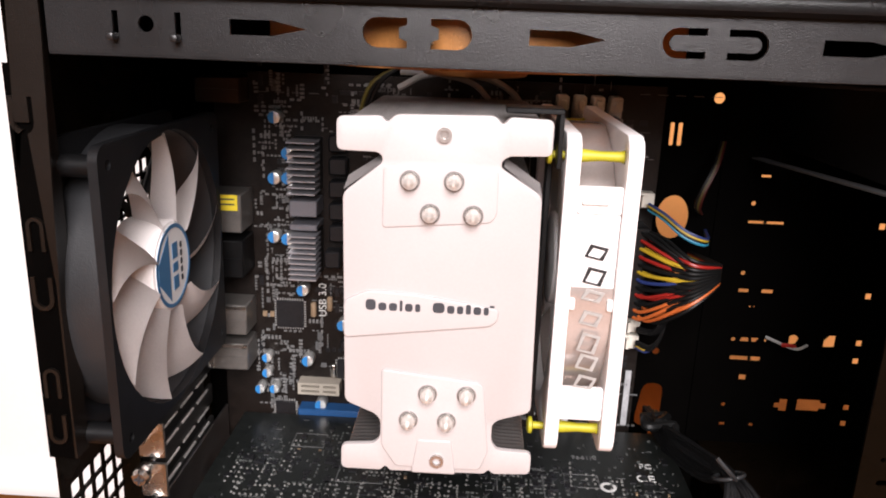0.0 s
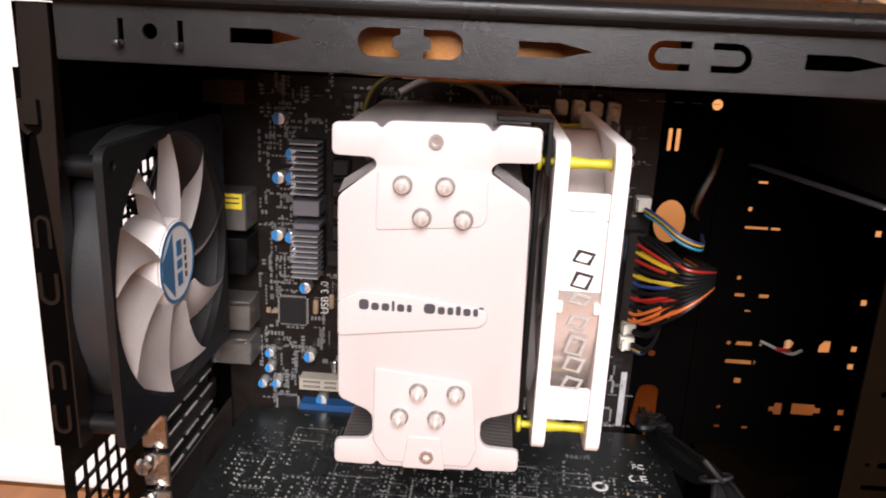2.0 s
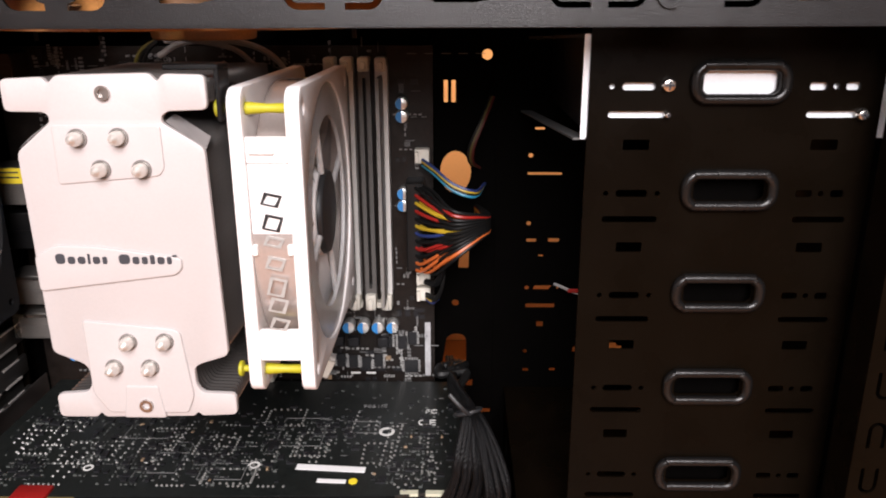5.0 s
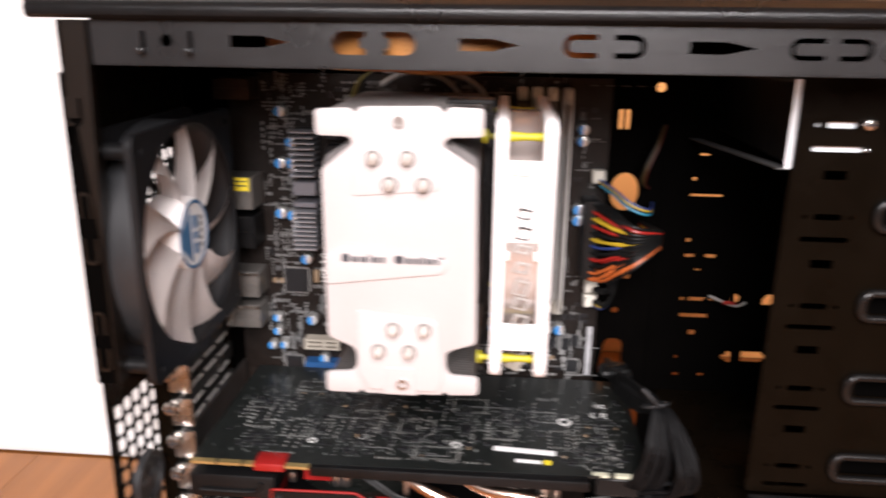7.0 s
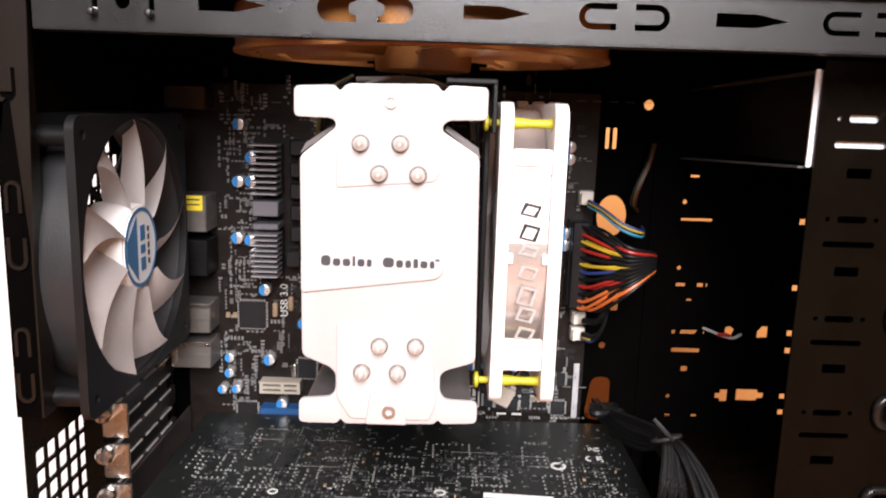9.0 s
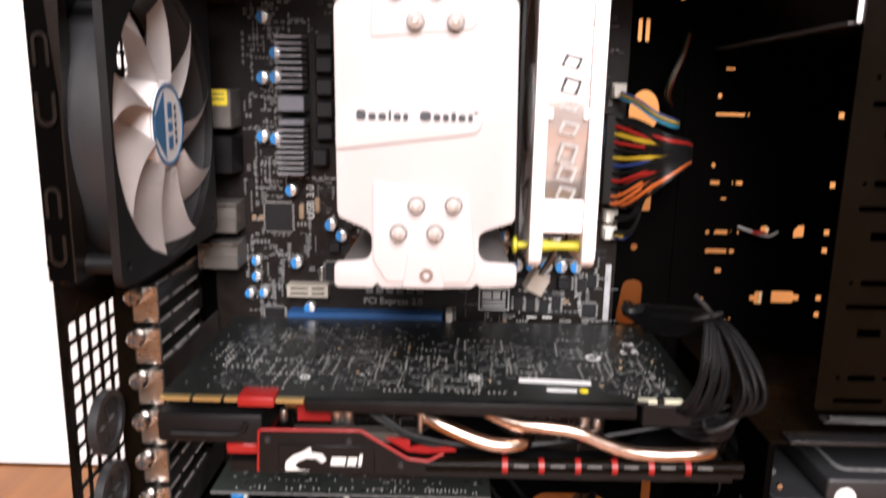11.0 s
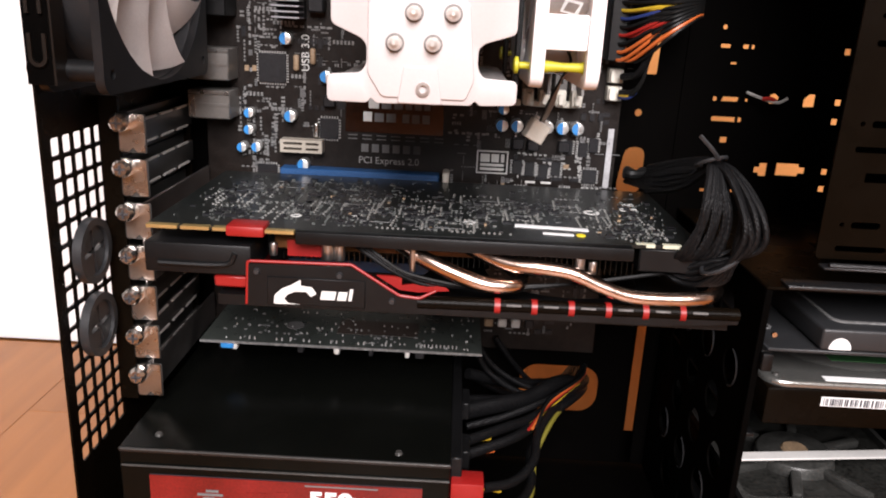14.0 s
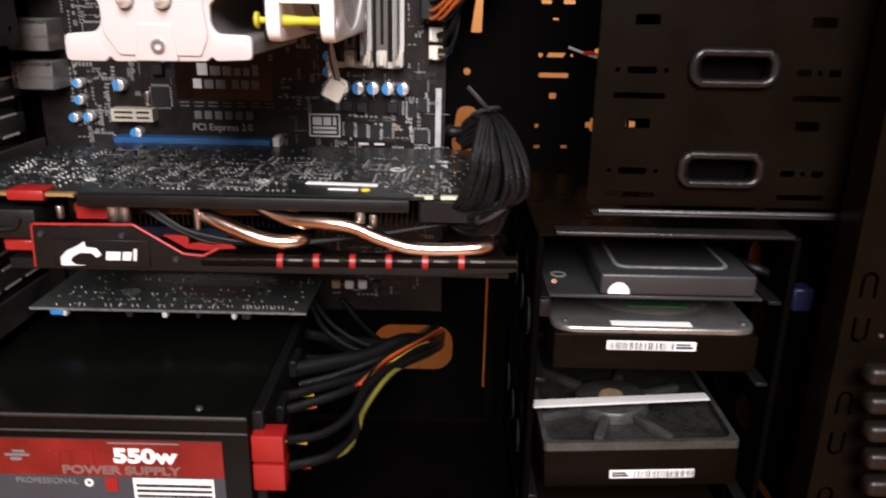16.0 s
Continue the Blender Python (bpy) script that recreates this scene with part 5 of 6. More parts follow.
for cx, cy, w, h, n in ((0.1620, 0.0790, 0.0120, 0.0060, 30), (0.1180, 0.1120, 0.0085, 0.0100, 26), (0.0800, 0.0980, 0.0080, 0.0095, 22), (0.1980, 0.1080, 0.0075, 0.0110, 24), (0.1480, 0.1060, 0.0100, 0.0080, 26), (0.2320, 0.1000, 0.0070, 0.0090, 18), (0.0560, 0.1080, 0.0070, 0.0110, 20), (0.1780, 0.1350, 0.0100, 0.0080, 22)):
    for i in range(n):
        q = 4.0 * i / n
        e = q % 1 * 2 - 1
        spots.append((cx + w * (e, 1, -e, -1)[int(q)], cy + h * (-1, e, 1, -e)[int(q)]))
for x, y in spots:
    if AR[0] < x < AR[2] and AR[1] < y < AR[3] and not (0.192 < x < 0.230 and y < 0.0905):
        pts.append(rod((x, y, GZ), (x, y, GZ + 0.0007), 0.0008, 0.0004, 6))
tagged(part("solder", join(*pts), mat("tinned_solder", (0.20, 0.20, 0.19), 0.34, 0.35), gpu, "shiny solder points"), kind="stuff")
tagged(part("fine_print", strewn(420, ((0.0010, 0.00014), (0.0014, 0.00016), (0.0006, 0.00025)), (0.00012, 0.00016), CL, GZ, AR), SILK_DIM, gpu, "fine grey printed marks"), kind="stuff")
for x, y, w, h in ((0.075, 0.150, 0.009, 0.007), (0.108, 0.128, 0.012, 0.016), (0.158, 0.083, 0.011, 0.007), (0.190, 0.120, 0.012, 0.014), (0.222, 0.125, 0.009, 0.006), (0.128, 0.090, 0.007, 0.009)):
    part("printed_outline", sheet(rect(x - w, y - h, x + w, y + h), [rect(x - w + 0.0004, y - h + 0.0004, x + w - 0.0004, y + h - 0.0004)], 0.0002, flat(GZ)), SILK_DIM, gpu)
for x, y, r in ((0.2350, 0.1205, 0.0042), (0.172, 0.0885, 0.0030), (0.118, 0.092, 0.0028), (0.0905, 0.0850, 0.0026)):
    part("round_mark", sheet(ring(x, y, r, 20), [ring(x, y, r * 0.62, 16)], 0.0002, flat(GZ)), SILK, gpu, "round white print")
part("print", letters("CE", 0.0085, pose(0.256, 0.130, GZ + 0.0001), 0.0001), SILK, gpu, "white printed letters")
part("print", letters("N1996", 0.0050, pose(0.226, 0.148, GZ + 0.0001, 0, 0, 180), 0.0001), SILK_DIM, gpu)
part("print", letters("FC", 0.0060, pose(0.258, 0.142, GZ + 0.0001), 0.0001), SILK, gpu)
# shroud
shroud = part("shroud_side", sheet(rounded([(0.0745, 0.1742), (0.0752, 0.1938), (0.1205, 0.1945), (0.1420, 0.1815), (0.1560, 0.1800), (0.2920, 0.1818), (0.2930, 0.1770), (0.2600, 0.1745)], 0.0012), [], 0.0035, facing(0.0560)), BLACK, gpu, "black shroud side panel")
edge = [(0.0740, 0.0565, 0.1748), (0.0748, 0.0565, 0.1942), (0.0760, 0.0565, 0.1949), (0.1205, 0.0565, 0.1955), (0.1420, 0.0565, 0.1823), (0.1510, 0.0565, 0.1815), (0.1580, 0.0575, 0.1850)]
part("red_trim", join(*[rod(a, b, 0.0007, None, 8) for a, b in zip(edge, edge[1:])]), RED, gpu, "thin red shroud edge")
part("red_flap", sheet([(0.1310, 0.1888), (0.1425, 0.1888), (0.1425, 0.1846), (0.1590, 0.1880), (0.1640, 0.1832), (0.1500, 0.1818), (0.1415, 0.1826)], [], 0.0015, facing(0.0630)), RED, gpu)
part("red_flap", box((0.0585, 0.0600, 0.1805), (0.0748, 0.0980, 0.1862), 0.001), RED, gpu)
part("shroud_body", sheet([(0.0600, 0.0605), (0.2900, 0.0605), (0.2850, 0.170), (0.0600, 0.170)], [ring(0.115, 0.118, 0.040, 40), ring(0.222, 0.118, 0.040, 40)], 0.0050, flat(0.1722)), BLACK, gpu, "black fan shroud")
part("vent_box", join(box((0.0285, 0.0580, 0.1870), (0.0760, 0.0900, 0.2010), 0.0012, 2), tube([(0.0350, 0.0576, 0.1918), (0.0480, 0.0576, 0.1916), (0.0620, 0.0576, 0.1918), (0.0670, 0.0576, 0.1932), (0.0690, 0.0576, 0.1975)], 0.0013, 8)), BLACK, gpu, "black connector cover with a grip line")
for x, z in ((0.0790, 0.1905), (0.1155, 0.1905), (0.1388, 0.1798)):
    part("shroud_screw", rod((x, 0.0560, z), (x, 0.0545, z), 0.0016, 0.0012, 12), GREY_PLASTIC, gpu)
plate2 = part("badge_plate", box((0.0835, 0.0552, 0.1755), (0.1270, 0.0561, 0.1885), 0.0004), BLACK, gpu, "dark badge with plain white shapes")
part("badge_shape", sheet(rounded([(0.0865, 0.1760), (0.0868, 0.1800), (0.0900, 0.1832), (0.0940, 0.1850), (0.0985, 0.1878), (0.0985, 0.1850), (0.1035, 0.1845), (0.1055, 0.1815), (0.1030, 0.1800), (0.1010, 0.1822), (0.0960, 0.1822), (0.0925, 0.1805), (0.0910, 0.1785), (0.0930, 0.1765), (0.0980, 0.1762)], 0.0006), [], 0.0004, facing(0.0549)), SILK, plate2, "plain white emblem shape")
for x0, x1, h in ((0.1070, 0.1135, 0.0040), (0.1145, 0.1185, 0.0040), (0.1195, 0.1210, 0.0055)):
    part("badge_bar", sheet([(x0, 0.1790), (x1, 0.1790), (x1 + 0.0008, 0.1790 + h), (x0 + 0.0008, 0.1790 + h)], [], 0.0004, facing(0.0549)), SILK, plate2)
part("lower_bar", rod((0.150, 0.0585, 0.1788), (0.2930, 0.0585, 0.1806), 0.0032, None, 14), PAINT, gpu, "round black lower bar")
for i in range(6):
    x = 0.1857 + 0.01645 * i
    part("red_band", rod((x - 0.0013, 0.0585, 0.1791 + 0.0002 * i), (x + 0.0013, 0.0585, 0.1791 + 0.0002 * i), 0.0036, None, 16), RED, gpu, "red band on the bar")
    part("grey_dash", box((x + 0.004, 0.0546, 0.1805 + 0.0002 * i), (x + 0.0105, 0.0556, 0.1812 + 0.0002 * i)), SMD_PALE, gpu)
part("heat_pipe", tube([(0.1400, 0.075, 0.2010), (0.1530, 0.066, 0.1965), (0.1685, 0.062, 0.1912), (0.1800, 0.061, 0.1880), (0.1900, 0.062, 0.1872), (0.1950, 0.065, 0.1876), (0.1965, 0.072, 0.1890), (0.1920, 0.080, 0.1905)], 0.0036, 16), COPPER, gpu, "bright copper heat pipe")
part("heat_pipe", tube([(0.1650, 0.078, 0.2040), (0.1760, 0.070, 0.2005), (0.1900, 0.064, 0.1972), (0.2050, 0.061, 0.1970), (0.2180, 0.060, 0.1955), (0.2310, 0.059, 0.1905), (0.2440, 0.0585, 0.1868), (0.2600, 0.0585, 0.1862), (0.2780, 0.060, 0.1872), (0.286, 0.070, 0.188)], 0.0034, 16), COPPER, gpu, "bright curved copper heat pipe")
gf = mesh_of("cooling_fin", box((0, 0.112, 0.1785), (0.0005, 0.168, 0.2035)), mat("dark_fin", (0.05, 0.045, 0.04), 0.4, 0.8))
for i in range(70):
    piece("cooling_fin", gf, gpu, Matrix.Translation((0.078 + 0.0028 * i, 0, 0)))
# Added plate; its orange-brown colour stands for reflections under the board.
part("reflection_plate", box((0.0800, 0.0840, 0.1925), (0.1900, 0.1650, 0.2040), 0.0008), mat("orange_brown_reflection", (0.40, 0.17, 0.06), 0.4, 0.4), gpu, "added plate coloured like orange-brown reflections")
for x, z, r, h in ((0.0845, 0.1985, 0.0018, 0.0030), (0.1090, 0.1995, 0.0030, 0.0046), (0.1142, 0.1992, 0.0024, 0.0046), (0.2215, 0.1985, 0.0024, 0.004), (0.2275, 0.1975, 0.0020, 0.003), (0.1470, 0.1990, 0.0014, 0.0080)):
    part("board_capacitor", rod((x, 0.0645, z - h), (x, 0.0645, z + h), r, None, 14, 0.0004), ALU, gpu, "silver can capacitor")
part("red_panel", box((0.0900, 0.0680, 0.1945), (0.1100, 0.0690, 0.2020)), RED, gpu)
for k in range(3):
    part("lead", tube([(0.1180 + 0.003 * k, 0.066, 0.2035), (0.1300 + 0.002 * k, 0.063, 0.1965), (0.1420 + 0.003 * k, 0.062, 0.1900), (0.160 + 0.01 * k, 0.064, 0.1850), (0.215, 0.066, 0.1880), (0.262, 0.070, 0.1950)], 0.0009, 6), (WIRE_BLACK, SLEEVE, WIRE_RED)[k] if k < 2 else WIRE_BLACK, gpu)
part("power_socket", box((0.2480, 0.0660, 0.1960), (0.2760, 0.0900, 0.2070), 0.0008), BLACK, gpu)

# ---- lower expansion card ----
card2 = thing("expansion_card", (0.105, 0.15, 0.12), "small dark green-black expansion card below the graphics card", "expansion card")
part("circuit_board", box((0.0300, 0.1200, 0.1255), (0.1840, 0.1880, 0.1270)), mat("green_black_board", (0.045, 0.052, 0.047), 0.3, 0, 0.4, 200, 0.1, 1400, spec=0.4), card2)
part("board_edge", box((0.0300, 0.1194, 0.1256), (0.1840, 0.1199, 0.1269)), SMD_PALE, card2, "pale cut board edge")
part("bracket", box((0.0165, 0.0860, 0.112), (0.0178, 0.1850, 0.130), 0.0003), ALU, card2)
tagged(part("solder", join(*[rod((x, y, 0.1270), (x, y, 0.1280), 0.0006, 0.0002, 6) for x, y in [(rg.uniform(0.04, 0.18), rg.choice((0.1235, 0.126, 0.134, 0.142, 0.150, 0.165))) for _ in range(70)]]), TIN, card2), kind="stuff")
tagged(part("component_scatter", strewn(90, ((0.0009, 0.0005), (0.0006, 0.0005)), (0.0004, 0.0008), [(0.07, 0.14, 0.02, 0.02), (0.13, 0.13, 0.02, 0.012)], 0.1270, (0.035, 0.124, 0.180, 0.182)), SMD_PALE, card2), kind="stuff")
for i in range(11):
    part("pin", rod((0.1480 + 0.0022 * i, 0.1245, 0.1270), (0.1480 + 0.0022 * i, 0.1245, 0.1288), 0.0005, 0.0003, 6), TIN, card2)
for i in range(6):
    for k in range(2):
        part("pin", rod((0.0560 + 0.0150 * i + 0.0030 * k, 0.1235, 0.1270), (0.0560 + 0.0150 * i + 0.0030 * k, 0.1235, 0.1286), 0.0006, 0.0003, 6), TIN, card2)
part("printed_strip", box((0.1020, 0.1370, 0.1270), (0.1480, 0.1570, 0.1272)), mat("dull_brown_print", (0.050, 0.036, 0.030), 0.5), card2, "dull brown printed panel")
part("round_mark", rod((0.0770, 0.145, 0.1270), (0.0770, 0.145, 0.1273), 0.0052, None, 20), SILK_DIM, card2)
for i, (x, w) in enumerate(((0.0400, 0.004), (0.0470, 0.003), (0.083, 0.0035), (0.1030, 0.003), (0.1220, 0.0025), (0.1420, 0.0025), (0.1475, 0.005))):
    part("under_component", box((x, 0.1205, 0.1215), (x + w, 0.1245, 0.1254), 0.0005), SLOT_GREY if i % 2 else SMD_DARK, card2)
part("blue_plug", box((0.0410, 0.1198, 0.1222), (0.0480, 0.1240, 0.1254), 0.0005), CAP_BLUE, card2)

# ---- power supply ----
psu = thing("power_supply", (0.094, 0.12, 0.0143), "black power supply with red label, at the case bottom", "power supply")
part("body", join(box((0.0160, 0.0445, 0.0143), (0.1690, 0.1950, 0.1058), 0.0012, 2), box((0.0200, 0.0436, 0.0968), (0.1685, 0.0448, 0.0974))), mat("glossy_black_steel", (0.0024, 0.0026, 0.0022), 0.20, 0.0, 0.3, 25, 0.15, 2500, spec=0.14), psu, "black steel body")
part("cover_edge", join(box((0.0165, 0.0432, 0.1040), (0.1692, 0.0446, 0.1061), 0.0005, 2)), TRIM, psu, "folded grey cover edge")
# Thin grey rods paint the highlights along the worn folded cover edges.
for z in (0.1056, 0.0971):
    part("edge_glint", rod((0.0175, 0.0434, z), (0.1688, 0.0434, z), 0.00055, None, 8), COVER, psu, "worn edge line with a painted highlight")
for x, y in ((0.0305, 0.056), (0.1446, 0.0510)):
    part("cover_screw", rod((x, y, 0.1056), (x, y, 0.1070), 0.0020, 0.0014, 14), COVER, psu, "small cover screw")
lb = part("label", box((0.0300, 0.0436, 0.0360), (0.1565, 0.0443, 0.0925)), INK, psu, "dark label with a red band")
part("red_band", box((0.0300, 0.0432, 0.0725), (0.1565, 0.0437, 0.0925)), LABEL_RED, lb, "red printed band")
part("print", letters("550w", 0.0104, pose(0.1190, 0.0430, 0.0838, 90, 0, 0), 0.0002, 1.30, 0.00045), LABEL, lb, "white printed wattage")
part("print", letters("POWER SUPPLY", 0.0062, pose(0.1070, 0.0430, 0.0758, 90, 0, 0), 0.0002, 1.30, 0.00028), mat("dull_red_print", (0.17, 0.085, 0.08), 0.6), lb, "grey printed words")
part("print", letters("PROFESSIONAL", 0.0044, pose(0.0700, 0.0434, 0.0690, 90, 0, 0), 0.0002), SILK_DIM, lb)
part("print_bar", box((0.1020, 0.0430, 0.0907), (0.1360, 0.0433, 0.0914)), SILK_DIM, lb)
for x0, x1, z0, z1 in ((0.0560, 0.0620, 0.0850, 0.0862), (0.0520, 0.0640, 0.0830, 0.0842), (0.0545, 0.0600, 0.0805, 0.0822)):
    part("emblem_bar", box((x0, 0.0429, z0), (x1, 0.0433, z1)), SILK_DIM, lb)
for x0, x1, z0, z1 in ((0.0750, 0.0785, 0.080, 0.086), (0.0795, 0.0840, 0.080, 0.086), (0.0890, 0.0945, 0.080, 0.087)):
    part("emblem_bar", box((x0, 0.0429, z0), (x1, 0.0433, z1)), LABEL_RED, lb)
tb2 = part("data_table", box((0.1120, 0.0431, 0.0500), (0.1510, 0.0436, 0.0715)), LABEL, lb, "white printed data table")
for i in range(6):
    part("table_line", box((0.1135, 0.0428, 0.0520 + 0.0030 * i), (0.1500, 0.0431, 0.0535 + 0.0030 * i)), GREY_PLASTIC, tb2)
part("round_mark", sheet(ring(0.0905, 0.0685, 0.0022, 14), [ring(0.0905, 0.0685, 0.0010, 10)], 0.0003, facing(0.0432)), SILK, lb)
part("emblem_bar", box((0.0985, 0.0430, 0.0640), (0.1045, 0.0436, 0.0715)), RED, lb)
sock = part("socket_panel", box((0.1691, 0.052, 0.030), (0.1745, 0.185, 0.1045), 0.0006), BLACK, psu, "black socket panel")
for z0 in (0.0640, 0.0800):
    part("red_plug", box((0.1695, 0.0460, z0), (0.1850, 0.0580, z0 + 0.0145), 0.0008, 2), RED, psu, "red cable plug")
for y, z in ((0.085, 0.088), (0.085, 0.074), (0.12, 0.096)):
    part("black_plug", box((0.1745, y - 0.009, z - 0.005), (0.1790, y + 0.009, z + 0.005), 0.0006), BLACK, psu)

# ---- drives ----
ZINC = mat("zinc_plated_steel", (0.82, 0.84, 0.87), 0.45, 0.1, 0.05, 40, 0.05, 900)
opt = thing("optical_drive", (0.38, 0.13, 0.3755), "silver steel optical drive in the uppermost bay", "optical drive")
part("body", box((0.3245, 0.0652, 0.3760), (0.4450, 0.1950, 0.4148), 0.0005), BLACK, opt)
part("side_plate", box((0.3210, 0.0635, 0.3755), (0.4455, 0.0650, 0.4150), 0.0003), ZINC, opt, "folded steel side")
# Darker copies of the zinc paint shade onto the edges inside the bay.
ZINC_SHADE = mat("half_shaded_zinc", (0.10, 0.10, 0.10), 0.5, 0.3, 0.15, 60, 0.1, 900)
part("bottom_edge", moved(box((-0.0040, 0, -0.0004), (0.0020, 0.125, 0.0004)), pose(0.3222, 0.0653, 0.3750, -2.2, 0, 5)), ZINC_SHADE, opt, "folded grey bottom edge")
part("top_edge", moved(box((-0.0006, 0, -0.0004), (0.0010, 0.125, 0.0010)), pose(0.3222, 0.0653, 0.4140, -2.2, 0, 5)), mat("shaded_zinc", (0.05, 0.045, 0.04), 0.5, 0.3), opt)
part("side_edge", box((0.3207, 0.0630, 0.3752), (0.3225, 0.0634, 0.4152)), ZINC, opt)


def disk(name, z0, z1, label):
    d = thing(name, (0.362, 0.13, z0), label, "hard drive", "hard drives")
    b = part("body", box((0.3125, 0.0585, z0), (0.4090, 0.1920, z1), 0.0012, 2), PAINT, d, "black cast body")
    return d


d1 = disk("hard_drive", 0.1275, 0.1462, "black hard drive with polished silver lid, in the cage")
lid = rounded([(0.3120, 0.0600), (0.4095, 0.0600), (0.4095, 0.1900), (0.3120, 0.1900)], 0.012, 6)
bm = sheet(lid, [], 0.0030, flat(0.1462))
bmesh.ops.bevel(bm, geom=[e for e in bm.edges if e.is_manifold and e.calc_face_angle(0) > 1.2 and all(v.co.z > 0.149 for v in e.verts)], offset=0.0018, segments=3, profile=0.5, affect="EDGES")
LID = mat("brushed_lid", (0.36, 0.36, 0.34), 0.24, 0.85, 0.3, 40)
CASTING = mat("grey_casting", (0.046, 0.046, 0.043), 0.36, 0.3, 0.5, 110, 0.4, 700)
# Darker copy of the casting paints shade into its pockets and groove.
CASTING_SHADE = mat("shaded_casting", (0.022, 0.022, 0.020), 0.34, 0.3, 0.8, 75, 0.5, 500)
part("lid", bm, LID, d1, "brushed silver lid")
part("lid_disc", rod((0.365, 0.115, 0.1488), (0.365, 0.115, 0.1502), 0.040, 0.038, 48), LID, d1)
part("lid_label", box((0.352, 0.083, 0.1502), (0.382, 0.092, 0.1505)), mat("green_label", (0.035, 0.11, 0.04), 0.4), d1, "green label")
part("lid_strip", box((0.3400, 0.0622, 0.1491), (0.3780, 0.0668, 0.1495)), LABEL, d1, "narrow white label strip")
for x in (0.3185, 0.4035):
    part("lid_screw", rod((x, 0.0665, 0.1490), (x, 0.0665, 0.1502), 0.0018, 0.0014, 12), COVER, d1)
d2 = disk("hard_drive", 0.0625, 0.0840, "upturned black hard drive with a ribbed casting, in the cage")
d3 = disk("hard_drive", 0.0205, 0.0400, "black hard drive at the bottom of the cage")
part("casting_rim", sheet(rect(0.3125, 0.0585, 0.4090, 0.1920, 0.002), [rect(0.3150, 0.0612, 0.4065, 0.1895, 0.006)], 0.0045, flat(0.0839)), CASTING, d2, "raised casting rim")
part("casting_floor", sheet(rect(0.3152, 0.0614, 0.4063, 0.1893, 0.006), [], 0.0006, flat(0.0838)), CASTING_SHADE, d2)
part("groove_shade", box((0.3985, 0.0640, 0.0841), (0.4055, 0.1880, 0.0848), 0.0003), CASTING_SHADE, d2)
part("casting_hub", rod((0.354, 0.101, 0.0839), (0.354, 0.101, 0.0905), 0.0205, 0.0190, 36, 0.0010), CASTING, d2, "round motor hub")
part("hub_cap", rod((0.354, 0.101, 0.0905), (0.354, 0.101, 0.0916), 0.007, 0.006, 20), SMD_TAN, d2)
for a in (20, 70, 130, 200, 250, 300):
    c, s = math.cos(radians(a)), math.sin(radians(a))
    u1 = min(0.040 / max(abs(c), 0.01), 0.038 / max(abs(s), 0.01), 0.062)
    part("casting_rib", moved(box((0.018, -0.0026, 0), (u1, 0.0026, 0.0050), 0.0012, 2), Matrix.Translation((0.354, 0.101, 0.0839)) @ pose(0, 0, 0, 0, 0, a)), CASTING, d2)
part("pale_strap", moved(box((-0.0470, -0.0035, -0.0006), (0.0470, 0.0035, 0.0006), 0.0003), pose(0.3555, 0.0860, 0.0960, 0, 1.2, 5)), SLOT_GREY, d2, "pale plastic strip")
for d, x0, x1, z0 in ((d1, 0.3375, 0.3795, 0.1385), (d2, 0.3455, 0.3875, 0.0680), (d3, 0.3455, 0.3875, 0.0260)):
    lb2 = part("barcode_label", box((x0, 0.0579, z0), (x1, 0.0584, z0 + 0.0045)), LABEL, d, "white barcode label")
    x = x0 + (0.001 if d == d1 else 0.012)
    bars = []
    while x < (x1 - 0.011 if d == d1 else x1 - 0.001):
        w = rg.choice((0.0003, 0.0005, 0.0008))
        bars.append(box((x, 0.0576, z0 + 0.0005), (x + w, 0.0580, z0 + 0.0040)))
        x += w + rg.choice((0.0004, 0.0006, 0.0009))
    tagged(part("barcode", join(*bars), INK, lb2), kind="stuff")
    q = x1 - 0.0095 if d == d1 else x0 + 0.0012
    part("print_bar", box((q, 0.0576, z0 + 0.0010), (q + 0.0082, 0.0580, z0 + 0.0022)), INK, lb2)
    part("print_bar", box((q, 0.0576, z0 + 0.0027), (q + 0.0070, 0.0580, z0 + 0.0036)), INK, lb2)
d2.rotation_euler = (0, radians(-2.6), 0)
ssd = thing("solid_state_drive", (0.365, 0.13, 0.1632), "slim black solid state drive on a dark tray, in the cage", "solid state drive")
tr = part("tray", box((0.3090, 0.0585, 0.1640), (0.4075, 0.1900, 0.1658), 0.0005), GREY_PLASTIC, ssd, "dark drive tray")
bm = box((0.3320, 0.0580, 0.1662), (0.4035, 0.1600, 0.1765), 0.0014, 3)
part("body", bm, GREY_PLASTIC, ssd, "dark grey drive body")
SSD_GREY = mat("slate_plastic", (0.010, 0.010, 0.011), 0.4, 0, 0.2, 60, 0.2, 1500, spec=0.4)
part("raised_line", sheet(rect(0.340, 0.0665, 0.394, 0.150, 0.006), [rect(0.3418, 0.0683, 0.3922, 0.1475, 0.005)], 0.0006, flat(0.1765)), SMD_PALE, ssd, "grey inlaid outline")
part("round_sticker", sheet([(0.3405 + 0.0050 * math.cos(math.pi * i / 12), 0.1670 + 0.0055 * math.sin(math.pi * i / 12)) for i in range(13)], [], 0.0004, facing(0.0575)), LABEL, ssd, "white round sticker")
part("tray_print", sheet(ring(0.3165, 0.085, 0.0040, 18), [ring(0.3165, 0.085, 0.0026, 16)], 0.0003, flat(0.1658)), SILK_DIM, ssd)
part("tray_screw", rod((0.3105, 0.0590, 0.1725), (0.3105, 0.0575, 0.1725), 0.0012, None, 10), NICKEL, ssd)

